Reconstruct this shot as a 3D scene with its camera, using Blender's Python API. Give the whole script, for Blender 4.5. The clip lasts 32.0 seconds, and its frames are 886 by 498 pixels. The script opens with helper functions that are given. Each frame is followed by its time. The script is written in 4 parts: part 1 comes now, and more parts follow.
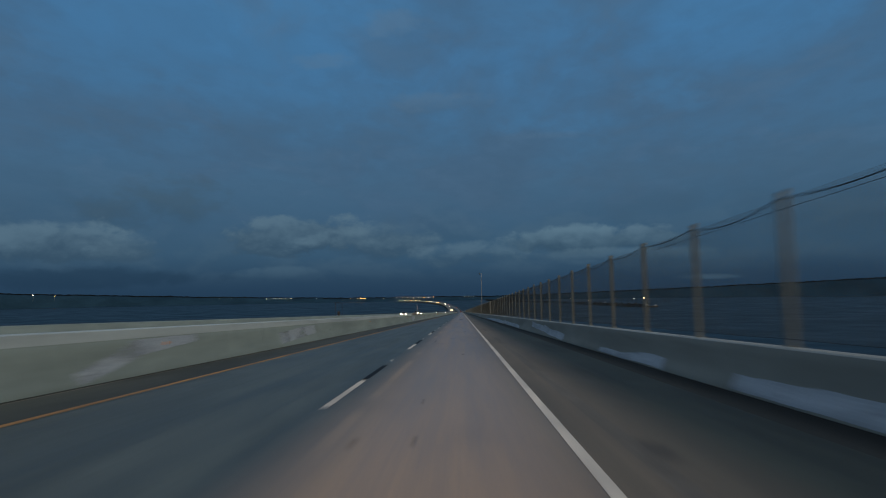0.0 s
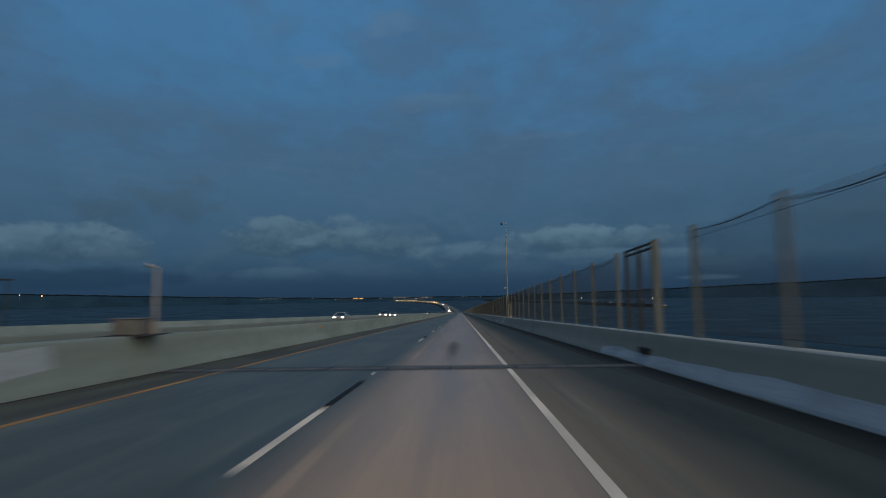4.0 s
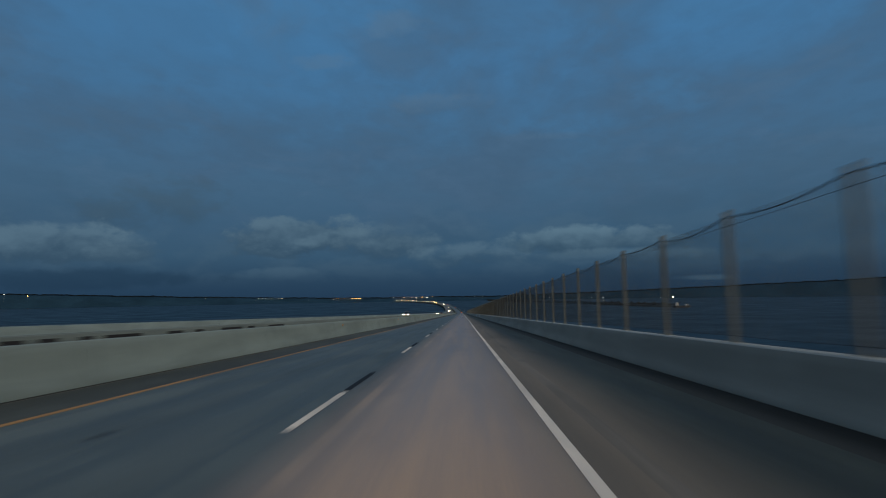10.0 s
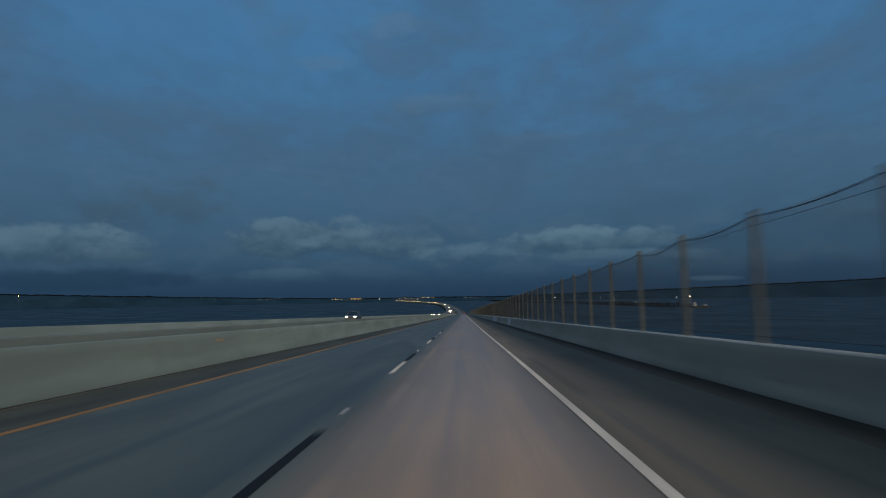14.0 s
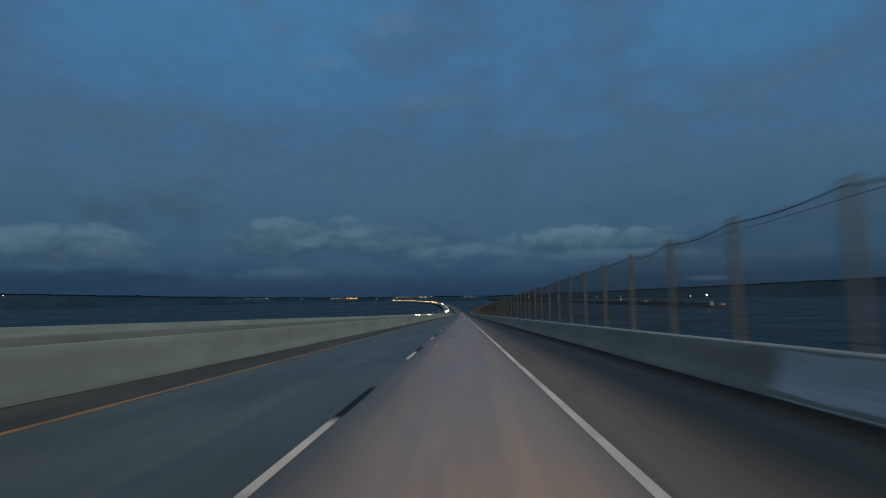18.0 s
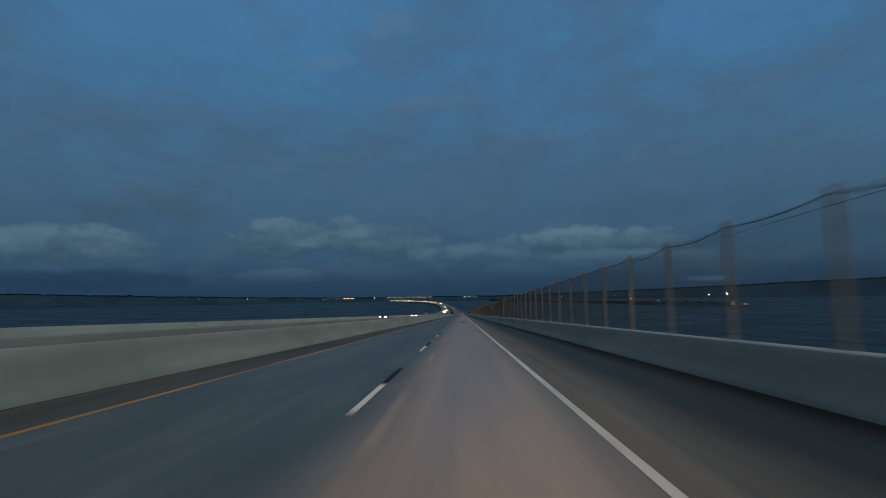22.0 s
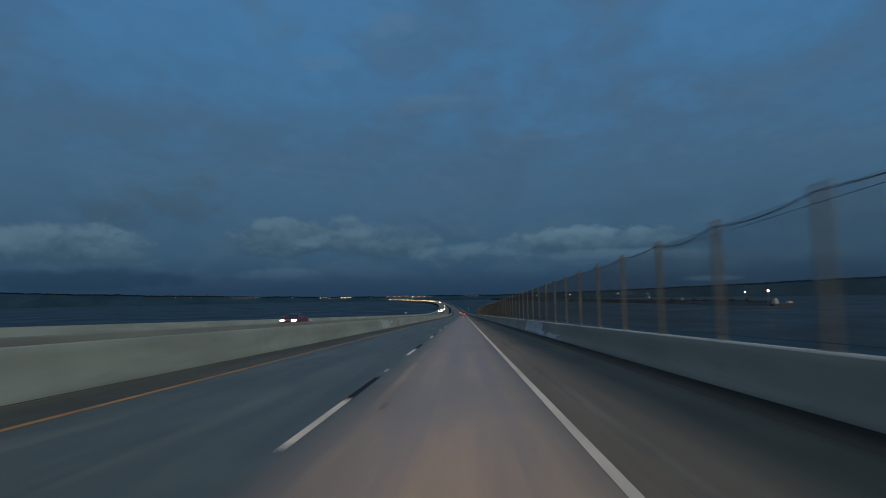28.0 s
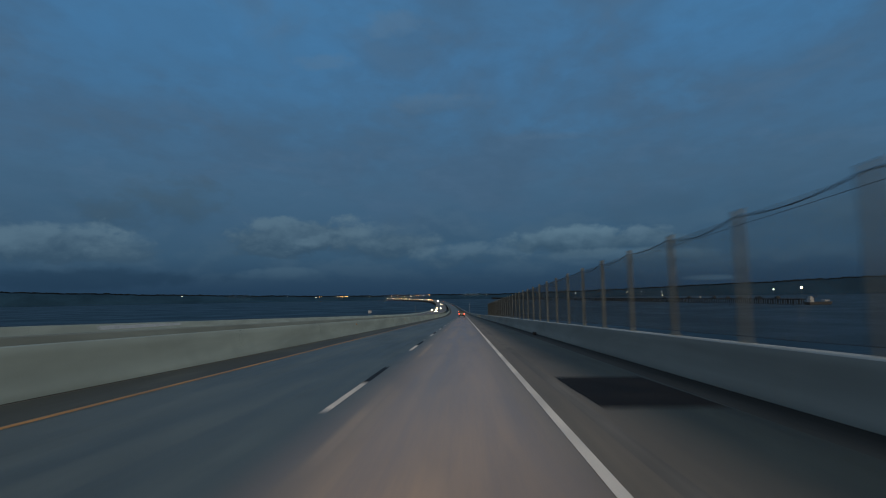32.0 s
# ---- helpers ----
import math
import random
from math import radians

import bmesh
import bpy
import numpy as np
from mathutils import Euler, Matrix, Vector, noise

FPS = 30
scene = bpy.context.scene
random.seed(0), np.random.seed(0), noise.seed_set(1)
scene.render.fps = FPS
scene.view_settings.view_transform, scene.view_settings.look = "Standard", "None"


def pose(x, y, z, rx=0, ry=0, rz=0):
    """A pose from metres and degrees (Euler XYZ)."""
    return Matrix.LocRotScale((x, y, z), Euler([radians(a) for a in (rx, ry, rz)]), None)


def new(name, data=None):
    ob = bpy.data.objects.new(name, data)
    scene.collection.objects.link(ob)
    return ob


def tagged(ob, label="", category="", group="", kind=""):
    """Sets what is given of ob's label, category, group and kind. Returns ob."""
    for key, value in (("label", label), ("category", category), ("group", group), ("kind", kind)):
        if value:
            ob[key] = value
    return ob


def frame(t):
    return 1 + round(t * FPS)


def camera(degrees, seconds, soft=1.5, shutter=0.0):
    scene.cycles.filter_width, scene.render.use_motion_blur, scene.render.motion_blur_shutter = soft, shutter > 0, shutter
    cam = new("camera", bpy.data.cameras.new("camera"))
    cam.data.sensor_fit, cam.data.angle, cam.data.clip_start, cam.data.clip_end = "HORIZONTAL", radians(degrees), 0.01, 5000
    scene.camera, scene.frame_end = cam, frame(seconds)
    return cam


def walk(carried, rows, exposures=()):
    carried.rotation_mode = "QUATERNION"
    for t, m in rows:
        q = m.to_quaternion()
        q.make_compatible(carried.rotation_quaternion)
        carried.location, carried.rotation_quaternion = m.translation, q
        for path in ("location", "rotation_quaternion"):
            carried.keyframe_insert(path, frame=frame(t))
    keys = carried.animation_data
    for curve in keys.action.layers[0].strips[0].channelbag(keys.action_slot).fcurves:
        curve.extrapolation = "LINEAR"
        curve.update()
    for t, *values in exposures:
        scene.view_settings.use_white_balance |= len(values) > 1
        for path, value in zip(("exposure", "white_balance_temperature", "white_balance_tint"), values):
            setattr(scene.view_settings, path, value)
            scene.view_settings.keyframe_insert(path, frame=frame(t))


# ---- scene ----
# ---- camera and its drive ----
GRADE = 0.0311          # the deck falls 3.1 % along the drive
Z_START = 45.6          # deck over the water at y = 0
Y_SAG, Y_FLAT = 950.0, 1596.0
EYE = 1.6


def deck_z(y):
    """Height of the deck: a straight fall, then a sag curve onto the low trestle."""
    if y <= Y_SAG:
        return Z_START - GRADE * y
    u = min(y, Y_FLAT) - Y_SAG
    return Z_START - GRADE * Y_SAG - GRADE * u + GRADE * u * u / (2 * (Y_FLAT - Y_SAG))


def deck_x(y):
    """The trestle bends gently to the left once it is down."""
    u, w = max(0.0, y - 900.0), max(0.0, y - 2500.0)
    return -2.8e-5 * u * u - 3.4e-5 * w * w


cam = camera(78.8, 32.0, 1.0, 0.75)
# seconds, metres along the deck, metres right of the lane line, yaw, pitch
DRIVE = [
    (0.0, 0.0, 2.38, 1.98, 4.88), (1.0, 22.4, 2.36, 1.82, 4.88), (2.0, 45.3, 2.42, 1.77, 4.90),
    (3.0, 68.4, 2.40, 1.80, 4.91), (4.5, 103.0, 2.33, 1.82, 4.93), (6.0, 137.9, 2.24, 1.82, 4.95),
    (7.0, 161.2, 2.30, 1.74, 4.94), (8.0, 184.7, 2.37, 1.66, 4.92), (9.0, 208.0, 2.53, 1.78, 4.95),
    (10.0, 231.3, 2.46, 1.98, 4.96), (11.0, 254.7, 2.36, 2.14, 4.96), (12.0, 278.1, 2.22, 2.30, 4.97),
    (13.0, 302.2, 2.07, 2.30, 5.02), (14.0, 326.5, 2.02, 2.18, 5.04), (15.5, 363.0, 2.04, 2.04, 5.04),
    (17.0, 399.6, 2.13, 1.96, 5.04), (18.0, 424.4, 2.00, 2.04, 5.02), (19.0, 449.4, 1.93, 2.18, 5.00),
    (20.0, 473.7, 1.86, 2.12, 5.02), (21.0, 497.8, 1.85, 1.90, 5.04), (22.0, 522.6, 1.85, 2.00, 5.06),
    (23.0, 547.6, 1.91, 2.02, 5.07), (24.0, 572.3, 1.92, 1.92, 5.07), (25.0, 597.1, 2.01, 1.84, 5.07),
    (26.5, 634.2, 2.14, 2.02, 5.06), (28.0, 671.4, 2.23, 2.14, 5.04), (29.0, 696.4, 2.23, 2.16, 5.05),
    (30.0, 721.2, 2.23, 2.18, 5.06), (31.0, 746.3, 2.26, 2.12, 5.02), (32.0, 771.4, 2.33, 2.10, 4.98),
]
walk(cam, [(t, pose(c, s, deck_z(s) + EYE, 90 + pitch, 0.9, yaw)) for t, s, c, yaw, pitch in DRIVE],
     [(0.0, 0.0), (32.0, 0.0)])


# ---- node helpers ----
class Nodes:
    """A short hand for node trees: n.add(kind, inputs..., props...)."""

    def __init__(self, tree):
        self.tree = tree
        tree.nodes.clear()

    def add(self, kind, ins=None, **props):
        node = self.tree.nodes.new(kind)
        for key, value in props.items():
            setattr(node, key, value)
        for key, value in (ins or {}).items():
            if isinstance(value, bpy.types.NodeSocket):
                self.tree.links.new(value, node.inputs[key])
            else:
                node.inputs[key].default_value = value
        return node

    def math(self, op, a, b=0.0, clamp=False):
        return self.add("ShaderNodeMath", {0: a, 1: b}, operation=op, use_clamp=clamp).outputs[0]

    def noise(self, vec, scale, detail=4.0, rough=0.55, dist=0.0):
        return self.add("ShaderNodeTexNoise", {"Vector": vec, "Scale": scale, "Detail": detail,
                                               "Roughness": rough, "Distortion": dist}).outputs["Fac"]

    def span(self, v, a, b, lo=0.0, hi=1.0):
        return self.add("ShaderNodeMapRange", {"Value": v, "From Min": a, "From Max": b, "To Min": lo, "To Max": hi},
                        interpolation_type="SMOOTHSTEP").outputs[0]

    def mix(self, fac, a, b):
        node = self.add("ShaderNodeMix", data_type="RGBA")
        for i, v in ((0, fac), (6, a), (7, b)):
            if isinstance(v, bpy.types.NodeSocket):
                self.tree.links.new(v, node.inputs[i])
            else:
                node.inputs[i].default_value = v if i == 0 else (*v, 1.0)
        return node.outputs[2]

    def stretch(self, vec, sx, sy, sz):
        return self.add("ShaderNodeMapping", {"Vector": vec, "Scale": (sx, sy, sz)}).outputs[0]


# ---- world: dusk under broken cloud, the last glow low behind the drive ----
world = bpy.data.worlds.new("dusk")
scene.world = world
world.use_nodes = True
n = Nodes(world.node_tree)
ray = n.add("ShaderNodeTexCoord").outputs["Generated"]
sep = n.add("ShaderNodeSeparateXYZ", {0: ray})
up = sep.outputs[2]
ramp = n.add("ShaderNodeValToRGB", {0: up})
stops = [(0.0, (0.017, 0.044, 0.086)), (0.03, (0.022, 0.055, 0.102)), (0.075, (0.038, 0.092, 0.158)),
         (0.20, (0.055, 0.128, 0.218)), (0.40, (0.056, 0.175, 0.345)), (1.0, (0.070, 0.220, 0.430))]
els = ramp.color_ramp.elements
els[0].position, els[0].color = stops[0][0], (*stops[0][1], 1)
els[1].position, els[1].color = stops[-1][0], (*stops[-1][1], 1)
for p, c in stops[1:-1]:
    e = els.new(p)
    e.color = (*c, 1)
sky = ramp.outputs[0]
# cloud layer seen in perspective: the ray over its height
lift = n.math("ADD", n.math("MAXIMUM", up, 0.0), 0.12)
flat = n.add("ShaderNodeCombineXYZ", {0: n.math("DIVIDE", sep.outputs[0], lift), 1: n.math("DIVIDE", sep.outputs[1], lift)}).outputs[0]
veil = n.noise(n.stretch(flat, 1.0, 0.8, 1.0), 0.62, 5.0, 0.50, 0.25)
wisp = n.noise(n.stretch(flat, 1.3, 1.0, 1.0), 2.4, 5.0, 0.54, 0.5)
high = n.span(up, 0.07, 0.20)
cover = n.math("MULTIPLY", n.span(n.math("ADD", veil, n.math("MULTIPLY", n.math("SUBTRACT", wisp, 0.5), 0.42)), 0.38, 0.62), high)
sky = n.mix(n.math("MULTIPLY", cover, 0.74), sky, (0.058, 0.119, 0.200))
thin = n.math("MULTIPLY", n.span(wisp, 0.50, 0.72), n.span(up, 0.12, 0.25, 0.0, 0.32))
sky = n.mix(thin, sky, (0.082, 0.163, 0.268))
mottle = n.noise(n.stretch(flat, 1.2, 1.0, 1.0), 6.5, 5.0, 0.6, 0.4)
sky = n.mix(n.math("MULTIPLY", n.span(mottle, 0.40, 0.66), n.span(up, 0.10, 0.22, 0.0, 0.15)), sky, (0.044, 0.100, 0.174))
# low heaped clouds, paler on their upper sides, darker below
heap_at = n.stretch(ray, 1.0, 1.0, 1.9)
heap = n.noise(heap_at, 7.5, 6.0, 0.50, 0.1)
above = n.noise(n.add("ShaderNodeVectorMath", {0: heap_at, 1: (0.0, 0.0, 0.035)}, operation="ADD").outputs[0], 7.5, 6.0, 0.50, 0.1)
bank = n.noise(n.stretch(ray, 1.0, 1.0, 2.4), 2.6, 3.0, 0.5)
belt = n.math("MULTIPLY", n.span(up, 0.012, 0.065), n.span(n.math("ADD", up, n.math("MULTIPLY", n.math("SUBTRACT", bank, 0.5), 0.22)), 0.095, 0.18, 1.0, 0.0))
puffs = n.math("MULTIPLY", n.math("MULTIPLY", n.span(heap, 0.34, 0.56), belt), 0.35)
body_tone = n.mix(n.span(n.math("SUBTRACT", heap, above), -0.08, 0.09), (0.036, 0.075, 0.120), (0.076, 0.132, 0.182))
sky = n.mix(n.math("MULTIPLY", puffs, 0.72), sky, body_tone)
dusk = n.math("MULTIPLY", n.span(n.noise(n.stretch(ray, 1.0, 1.0, 1.8), 4.2, 5.0, 0.5, 0.2), 0.48, 0.70), n.math("MULTIPLY", n.span(up, 0.05, 0.10), n.span(up, 0.14, 0.32, 0.45, 0.0)))
sky = n.mix(n.math("MULTIPLY", dusk, 0.55), sky, (0.038, 0.076, 0.118))
# single cloud masses ahead, each by its slope across and up, half width, half height and weight
ahead = n.math("MAXIMUM", sep.outputs[1], 0.05)
across, upward = n.math("DIVIDE", sep.outputs[0], ahead), n.math("DIVIDE", up, ahead)
front = n.span(sep.outputs[1], 0.2, 0.4)
curl = n.noise(n.stretch(ray, 1.0, 1.0, 1.9), 10.0, 6.0, 0.52, 0.3)
lobes = n.noise(n.stretch(ray, 1.0, 1.0, 1.7), 26.0, 4.0, 0.55, 0.2)
billow = n.math("ADD", n.math("SUBTRACT", curl, 0.5), n.math("MULTIPLY", n.math("SUBTRACT", lobes, 0.5), 0.60))
LIT, SHADED = (0.090, 0.160, 0.222), (0.033, 0.072, 0.118)
GREY, SLATE = (0.050, 0.092, 0.132), (0.037, 0.073, 0.108)
NIGHT, DEEP = (0.019, 0.048, 0.088), (0.016, 0.042, 0.080)
VEIL, GAP, PALE_WISP = (0.066, 0.122, 0.190), (0.056, 0.170, 0.325), (0.095, 0.172, 0.265)


def cloud(u, v, ru, rv, weight, lit=LIT, shaded=SHADED, fray=3.0, edge=0.9):
    """Lays one cloud over the sky: paler along its upper side, ragged at its rim."""
    global sky
    rough = n.math("MULTIPLY", billow, fray)
    du = n.math("DIVIDE", n.math("SUBTRACT", across, u), ru)
    dv = n.math("DIVIDE", n.math("SUBTRACT", upward, v), rv)
    inside = n.math("SUBTRACT", 1.0, n.math("ADD", n.math("MULTIPLY", du, du), n.math("MULTIPLY", dv, dv)))
    mass = n.math("MULTIPLY", n.span(n.math("ADD", inside, rough), -0.15, edge), n.math("MULTIPLY", front, weight))
    tone = n.mix(n.span(n.math("ADD", dv, n.math("MULTIPLY", rough, 0.8)), -0.9, 0.9), shaded, lit)
    sky = n.mix(mass, sky, tone)


# high veils and the clear gaps between them
cloud(-0.68, 0.345, 0.20, 0.075, 0.50, VEIL, (0.050, 0.104, 0.172), 3.5, 1.6)
cloud(-0.20, 0.300, 0.36, 0.120, 0.40, (0.056, 0.116, 0.192), (0.050, 0.106, 0.178), 3.5, 1.6)
cloud(0.50, 0.250, 0.42, 0.110, 0.38, (0.058, 0.112, 0.178), (0.050, 0.100, 0.164), 3.5, 1.6)
cloud(-0.60, 0.500, 0.40, 0.130, 0.72, (0.056, 0.166, 0.320), (0.054, 0.158, 0.300), 3.0, 1.5)
cloud(0.18, 0.322, 0.13, 0.030, 0.62, GAP, GAP, 3.5, 1.4)
cloud(0.41, 0.375, 0.10, 0.045, 0.60, GAP, GAP, 3.5, 1.4)
cloud(-0.44, 0.400, 0.22, 0.040, 0.30, GAP, GAP, 3.5, 1.4)
cloud(-0.03, 0.365, 0.13, 0.022, 0.38, PALE_WISP, VEIL, 4.0, 1.4)
cloud(-0.14, 0.530, 0.08, 0.026, 0.42, PALE_WISP, PALE_WISP, 4.5, 1.6)
cloud(-0.25, 0.455, 0.07, 0.018, 0.36, PALE_WISP, PALE_WISP, 4.5, 1.6)
cloud(0.17, 0.296, 0.07, 0.010, 0.30, PALE_WISP, PALE_WISP, 4.0, 1.4)
# heaped clouds along the horizon, from the far ones on the left to those on the right
cloud(-0.60, 0.180, 0.16, 0.058, 0.50, GREY, SLATE, 4.2, 1.5)
cloud(-0.78, 0.112, 0.17, 0.040, 0.85, fray=3.4, edge=0.6)
cloud(-0.635, 0.098, 0.085, 0.032, 0.75)
cloud(-0.74, 0.042, 0.27, 0.024, 0.80, NIGHT, DEEP, 2.8)
cloud(-0.31, 0.118, 0.15, 0.040, 0.85, fray=3.4, edge=0.6)
cloud(-0.16, 0.102, 0.14, 0.036, 0.80)
cloud(-0.33, 0.046, 0.09, 0.012, 0.20)
cloud(0.015, 0.074, 0.12, 0.024, 0.62)
cloud(0.205, 0.098, 0.125, 0.027, 0.92, (0.098, 0.176, 0.242), (0.034, 0.076, 0.124), 2.6, 0.5)
cloud(0.345, 0.102, 0.085, 0.025, 0.85, (0.092, 0.164, 0.228), (0.034, 0.076, 0.124), 2.6, 0.5)
cloud(0.30, 0.070, 0.19, 0.014, 0.45)
cloud(0.455, 0.026, 0.065, 0.006, 0.34, LIT, LIT, 1.6)
# the western glow behind the drive
west = n.add("ShaderNodeVectorMath", {0: ray, 1: (0.50, -0.85, 0.16)}, operation="DOT_PRODUCT").outputs["Value"]
glow = n.span(west, -0.10, 0.95)
glow_colour = n.add("ShaderNodeMix", {0: n.math("MULTIPLY", glow, n.span(up, -0.02, 0.04))}, data_type="RGBA", blend_type="ADD")
n.tree.links.new(sky, glow_colour.inputs[6])
glow_colour.inputs[7].default_value = (1.00, 0.75, 0.46, 1)
n.add("ShaderNodeOutputWorld", {0: n.add("ShaderNodeBackground", {0: glow_colour.outputs[2], 1: 1.0}).outputs[0]})


# ---- materials ----
def material(name, base, rough=0.7, metal=0.0, vary=0.15, grain=40.0, patch=0.6, bump=0.1, streak=(1, 1, 1), tint=None,
             spec=0.5, rand=0.0):
    """A surface with grain and larger stains, both at real size."""
    mat = bpy.data.materials.new(name)
    mat.use_nodes = True
    n = Nodes(mat.node_tree)
    geo = n.add("ShaderNodeNewGeometry").outputs["Position"]
    fine = n.noise(geo, grain, 4.0, 0.6)
    broad = n.noise(n.stretch(geo, *streak), patch, 5.0, 0.6, 0.3)
    dark = tuple(c * (1 - 2.2 * vary) for c in base)
    light = tuple(min(1, c * (1 + 1.3 * vary)) for c in base)
    col = n.mix(n.span(broad, 0.3, 0.7), dark, light)
    if tint:
        col = n.mix(n.span(n.noise(n.stretch(geo, *streak), patch * 3.1, 4.0, 0.6), 0.5, 0.75, 0.0, 0.6), col, tint)
    col = n.mix(n.span(fine, 0.25, 0.75, 0.0, 0.35), col, tuple(c * 0.6 for c in base))
    if rand:
        r = n.add("ShaderNodeObjectInfo").outputs["Random"]
        col = n.mix(n.math("MULTIPLY", r, rand), col, tuple(c * 0.55 for c in base))
    b = n.add("ShaderNodeBsdfPrincipled", {"Base Color": col, "Metallic": metal, "Specular IOR Level": spec,
                                           "Roughness": n.span(broad, 0.2, 0.8, rough - 0.08, min(1, rough + 0.08))})
    if bump:
        bp = n.add("ShaderNodeBump", {"Height": fine, "Strength": bump, "Distance": 0.01}).outputs[0]
        n.tree.links.new(bp, b.inputs["Normal"])
    n.add("ShaderNodeOutputMaterial", {0: b.outputs[0]})
    return mat


def plain(name, base, rough=0.5, metal=0.0, glow=None, power=0.0, spec=0.5, coat=0.0):
    mat = bpy.data.materials.new(name)
    mat.use_nodes = True
    b = mat.node_tree.nodes["Principled BSDF"]
    b.inputs["Base Color"].default_value = (*base, 1)
    b.inputs["Roughness"].default_value, b.inputs["Metallic"].default_value = rough, metal
    b.inputs["Specular IOR Level"].default_value = spec
    b.inputs["Coat Weight"].default_value = coat
    if glow:
        b.inputs["Emission Color"].default_value = (*glow, 1)
        b.inputs["Emission Strength"].default_value = power
    return mat


def pavement(name, base, tracks, spots=0.6, rough=0.75, track_tone=0.86, tinted=None, sheen=0.3, film=0.0, scuffs=()):
    """Grooved bridge-deck concrete: lengthwise wear, polished wheel tracks and oil spots."""
    mat = bpy.data.materials.new(name)
    mat.use_nodes = True
    n = Nodes(mat.node_tree)
    geo = n.add("ShaderNodeNewGeometry").outputs["Position"]
    xs = n.add("ShaderNodeSeparateXYZ", {0: geo}).outputs[0]
    fine = n.noise(geo, 60.0, 3.0, 0.6)
    long = n.noise(n.stretch(geo, 1.0, 0.035, 0.0), 1.5, 7.0, 0.66, 0.15)
    blotch = n.noise(n.stretch(geo, 1.0, 0.22, 0.0), 0.45, 6.0, 0.62, 0.5)
    col = n.mix(n.span(long, 0.30, 0.70), tuple(c * 0.62 for c in base), tuple(c * 1.28 for c in base))
    col = n.mix(n.span(blotch, 0.40, 0.64, 0.0, 0.75), col, tuple(c * 0.52 for c in base))
    cloudy = n.noise(n.stretch(geo, 1.0, 0.5, 0.0), 1.1, 5.0, 0.6, 0.6)
    col = n.mix(n.span(cloudy, 0.52, 0.72, 0.0, 0.35), col, tuple(c * 1.5 for c in base))
    if tinted:
        # a band of its own tone: painted headlight glow on lanes and shoulder
        mid, reach, tone = tinted
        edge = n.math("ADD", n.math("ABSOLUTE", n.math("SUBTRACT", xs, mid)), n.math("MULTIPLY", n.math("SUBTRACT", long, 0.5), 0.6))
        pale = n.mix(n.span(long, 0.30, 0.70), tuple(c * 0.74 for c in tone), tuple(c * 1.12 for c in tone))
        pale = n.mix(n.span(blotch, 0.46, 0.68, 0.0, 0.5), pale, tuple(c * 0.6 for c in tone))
        in_band = n.span(edge, reach * 0.22, reach, 1.0, 0.0)
        col = n.mix(in_band, col, pale)
        film = n.math("MULTIPLY", in_band, film)      # gloss coat over the band, greying the painted glow far off
    for t, wide in tracks:
        off = n.math("ABSOLUTE", n.math("SUBTRACT", xs, t))
        wav = n.math("ADD", off, n.math("MULTIPLY", n.math("SUBTRACT", long, 0.5), 0.5))
        col = n.mix(n.span(wav, 0.05, wide, 0.34, 0.0), col, tuple(c * track_tone for c in base))
    for t, wide in scuffs:
        # pale rubbed streaks that come and go
        off = n.math("ADD", n.math("ABSOLUTE", n.math("SUBTRACT", xs, t)), n.math("MULTIPLY", n.math("SUBTRACT", long, 0.5), 0.16))
        comes = n.span(n.noise(n.stretch(geo, 0.0, 1.0, 0.0), 0.11, 3.0, 0.55), 0.44, 0.60)
        col = n.mix(n.math("MULTIPLY", n.span(off, wide * 0.3, wide, 0.36, 0.0), comes), col, tuple(c * 1.15 + 0.05 for c in (tinted[2] if tinted else base)))
    cells = n.add("ShaderNodeTexVoronoi", {"Vector": n.stretch(geo, 1.0, 0.42, 0.0), "Scale": 0.42, "Randomness": 1.0})
    drop = n.math("ADD", cells.outputs["Distance"], n.math("MULTIPLY", n.math("SUBTRACT", n.noise(geo, 3.0, 4.0), 0.5), 0.10))
    keep = n.math("GREATER_THAN", n.add("ShaderNodeSeparateXYZ", {0: cells.outputs["Color"]}).outputs[0], 0.55)
    spot = n.math("MULTIPLY", n.span(drop, 0.045, 0.11, spots, 0.0), keep)
    col = n.mix(spot, col, (0.035, 0.034, 0.033))
    col = n.mix(n.span(fine, 0.3, 0.7, 0.0, 0.3), col, tuple(c * 0.7 for c in base))
    b = n.add("ShaderNodeBsdfPrincipled", {"Base Color": col, "Roughness": n.span(long, 0.2, 0.8, rough - 0.08, rough + 0.1),
                                           "Specular IOR Level": sheen, "Coat Weight": film, "Coat Roughness": 0.20})
    rib = n.noise(n.stretch(geo, 24.0, 0.3, 0.0), 2.0, 2.0)
    bp = n.add("ShaderNodeBump", {"Height": n.math("ADD", fine, rib), "Strength": 0.12, "Distance": 0.01}).outputs[0]
    n.tree.links.new(bp, b.inputs["Normal"])
    n.add("ShaderNodeOutputMaterial", {0: b.outputs[0]})
    return mat


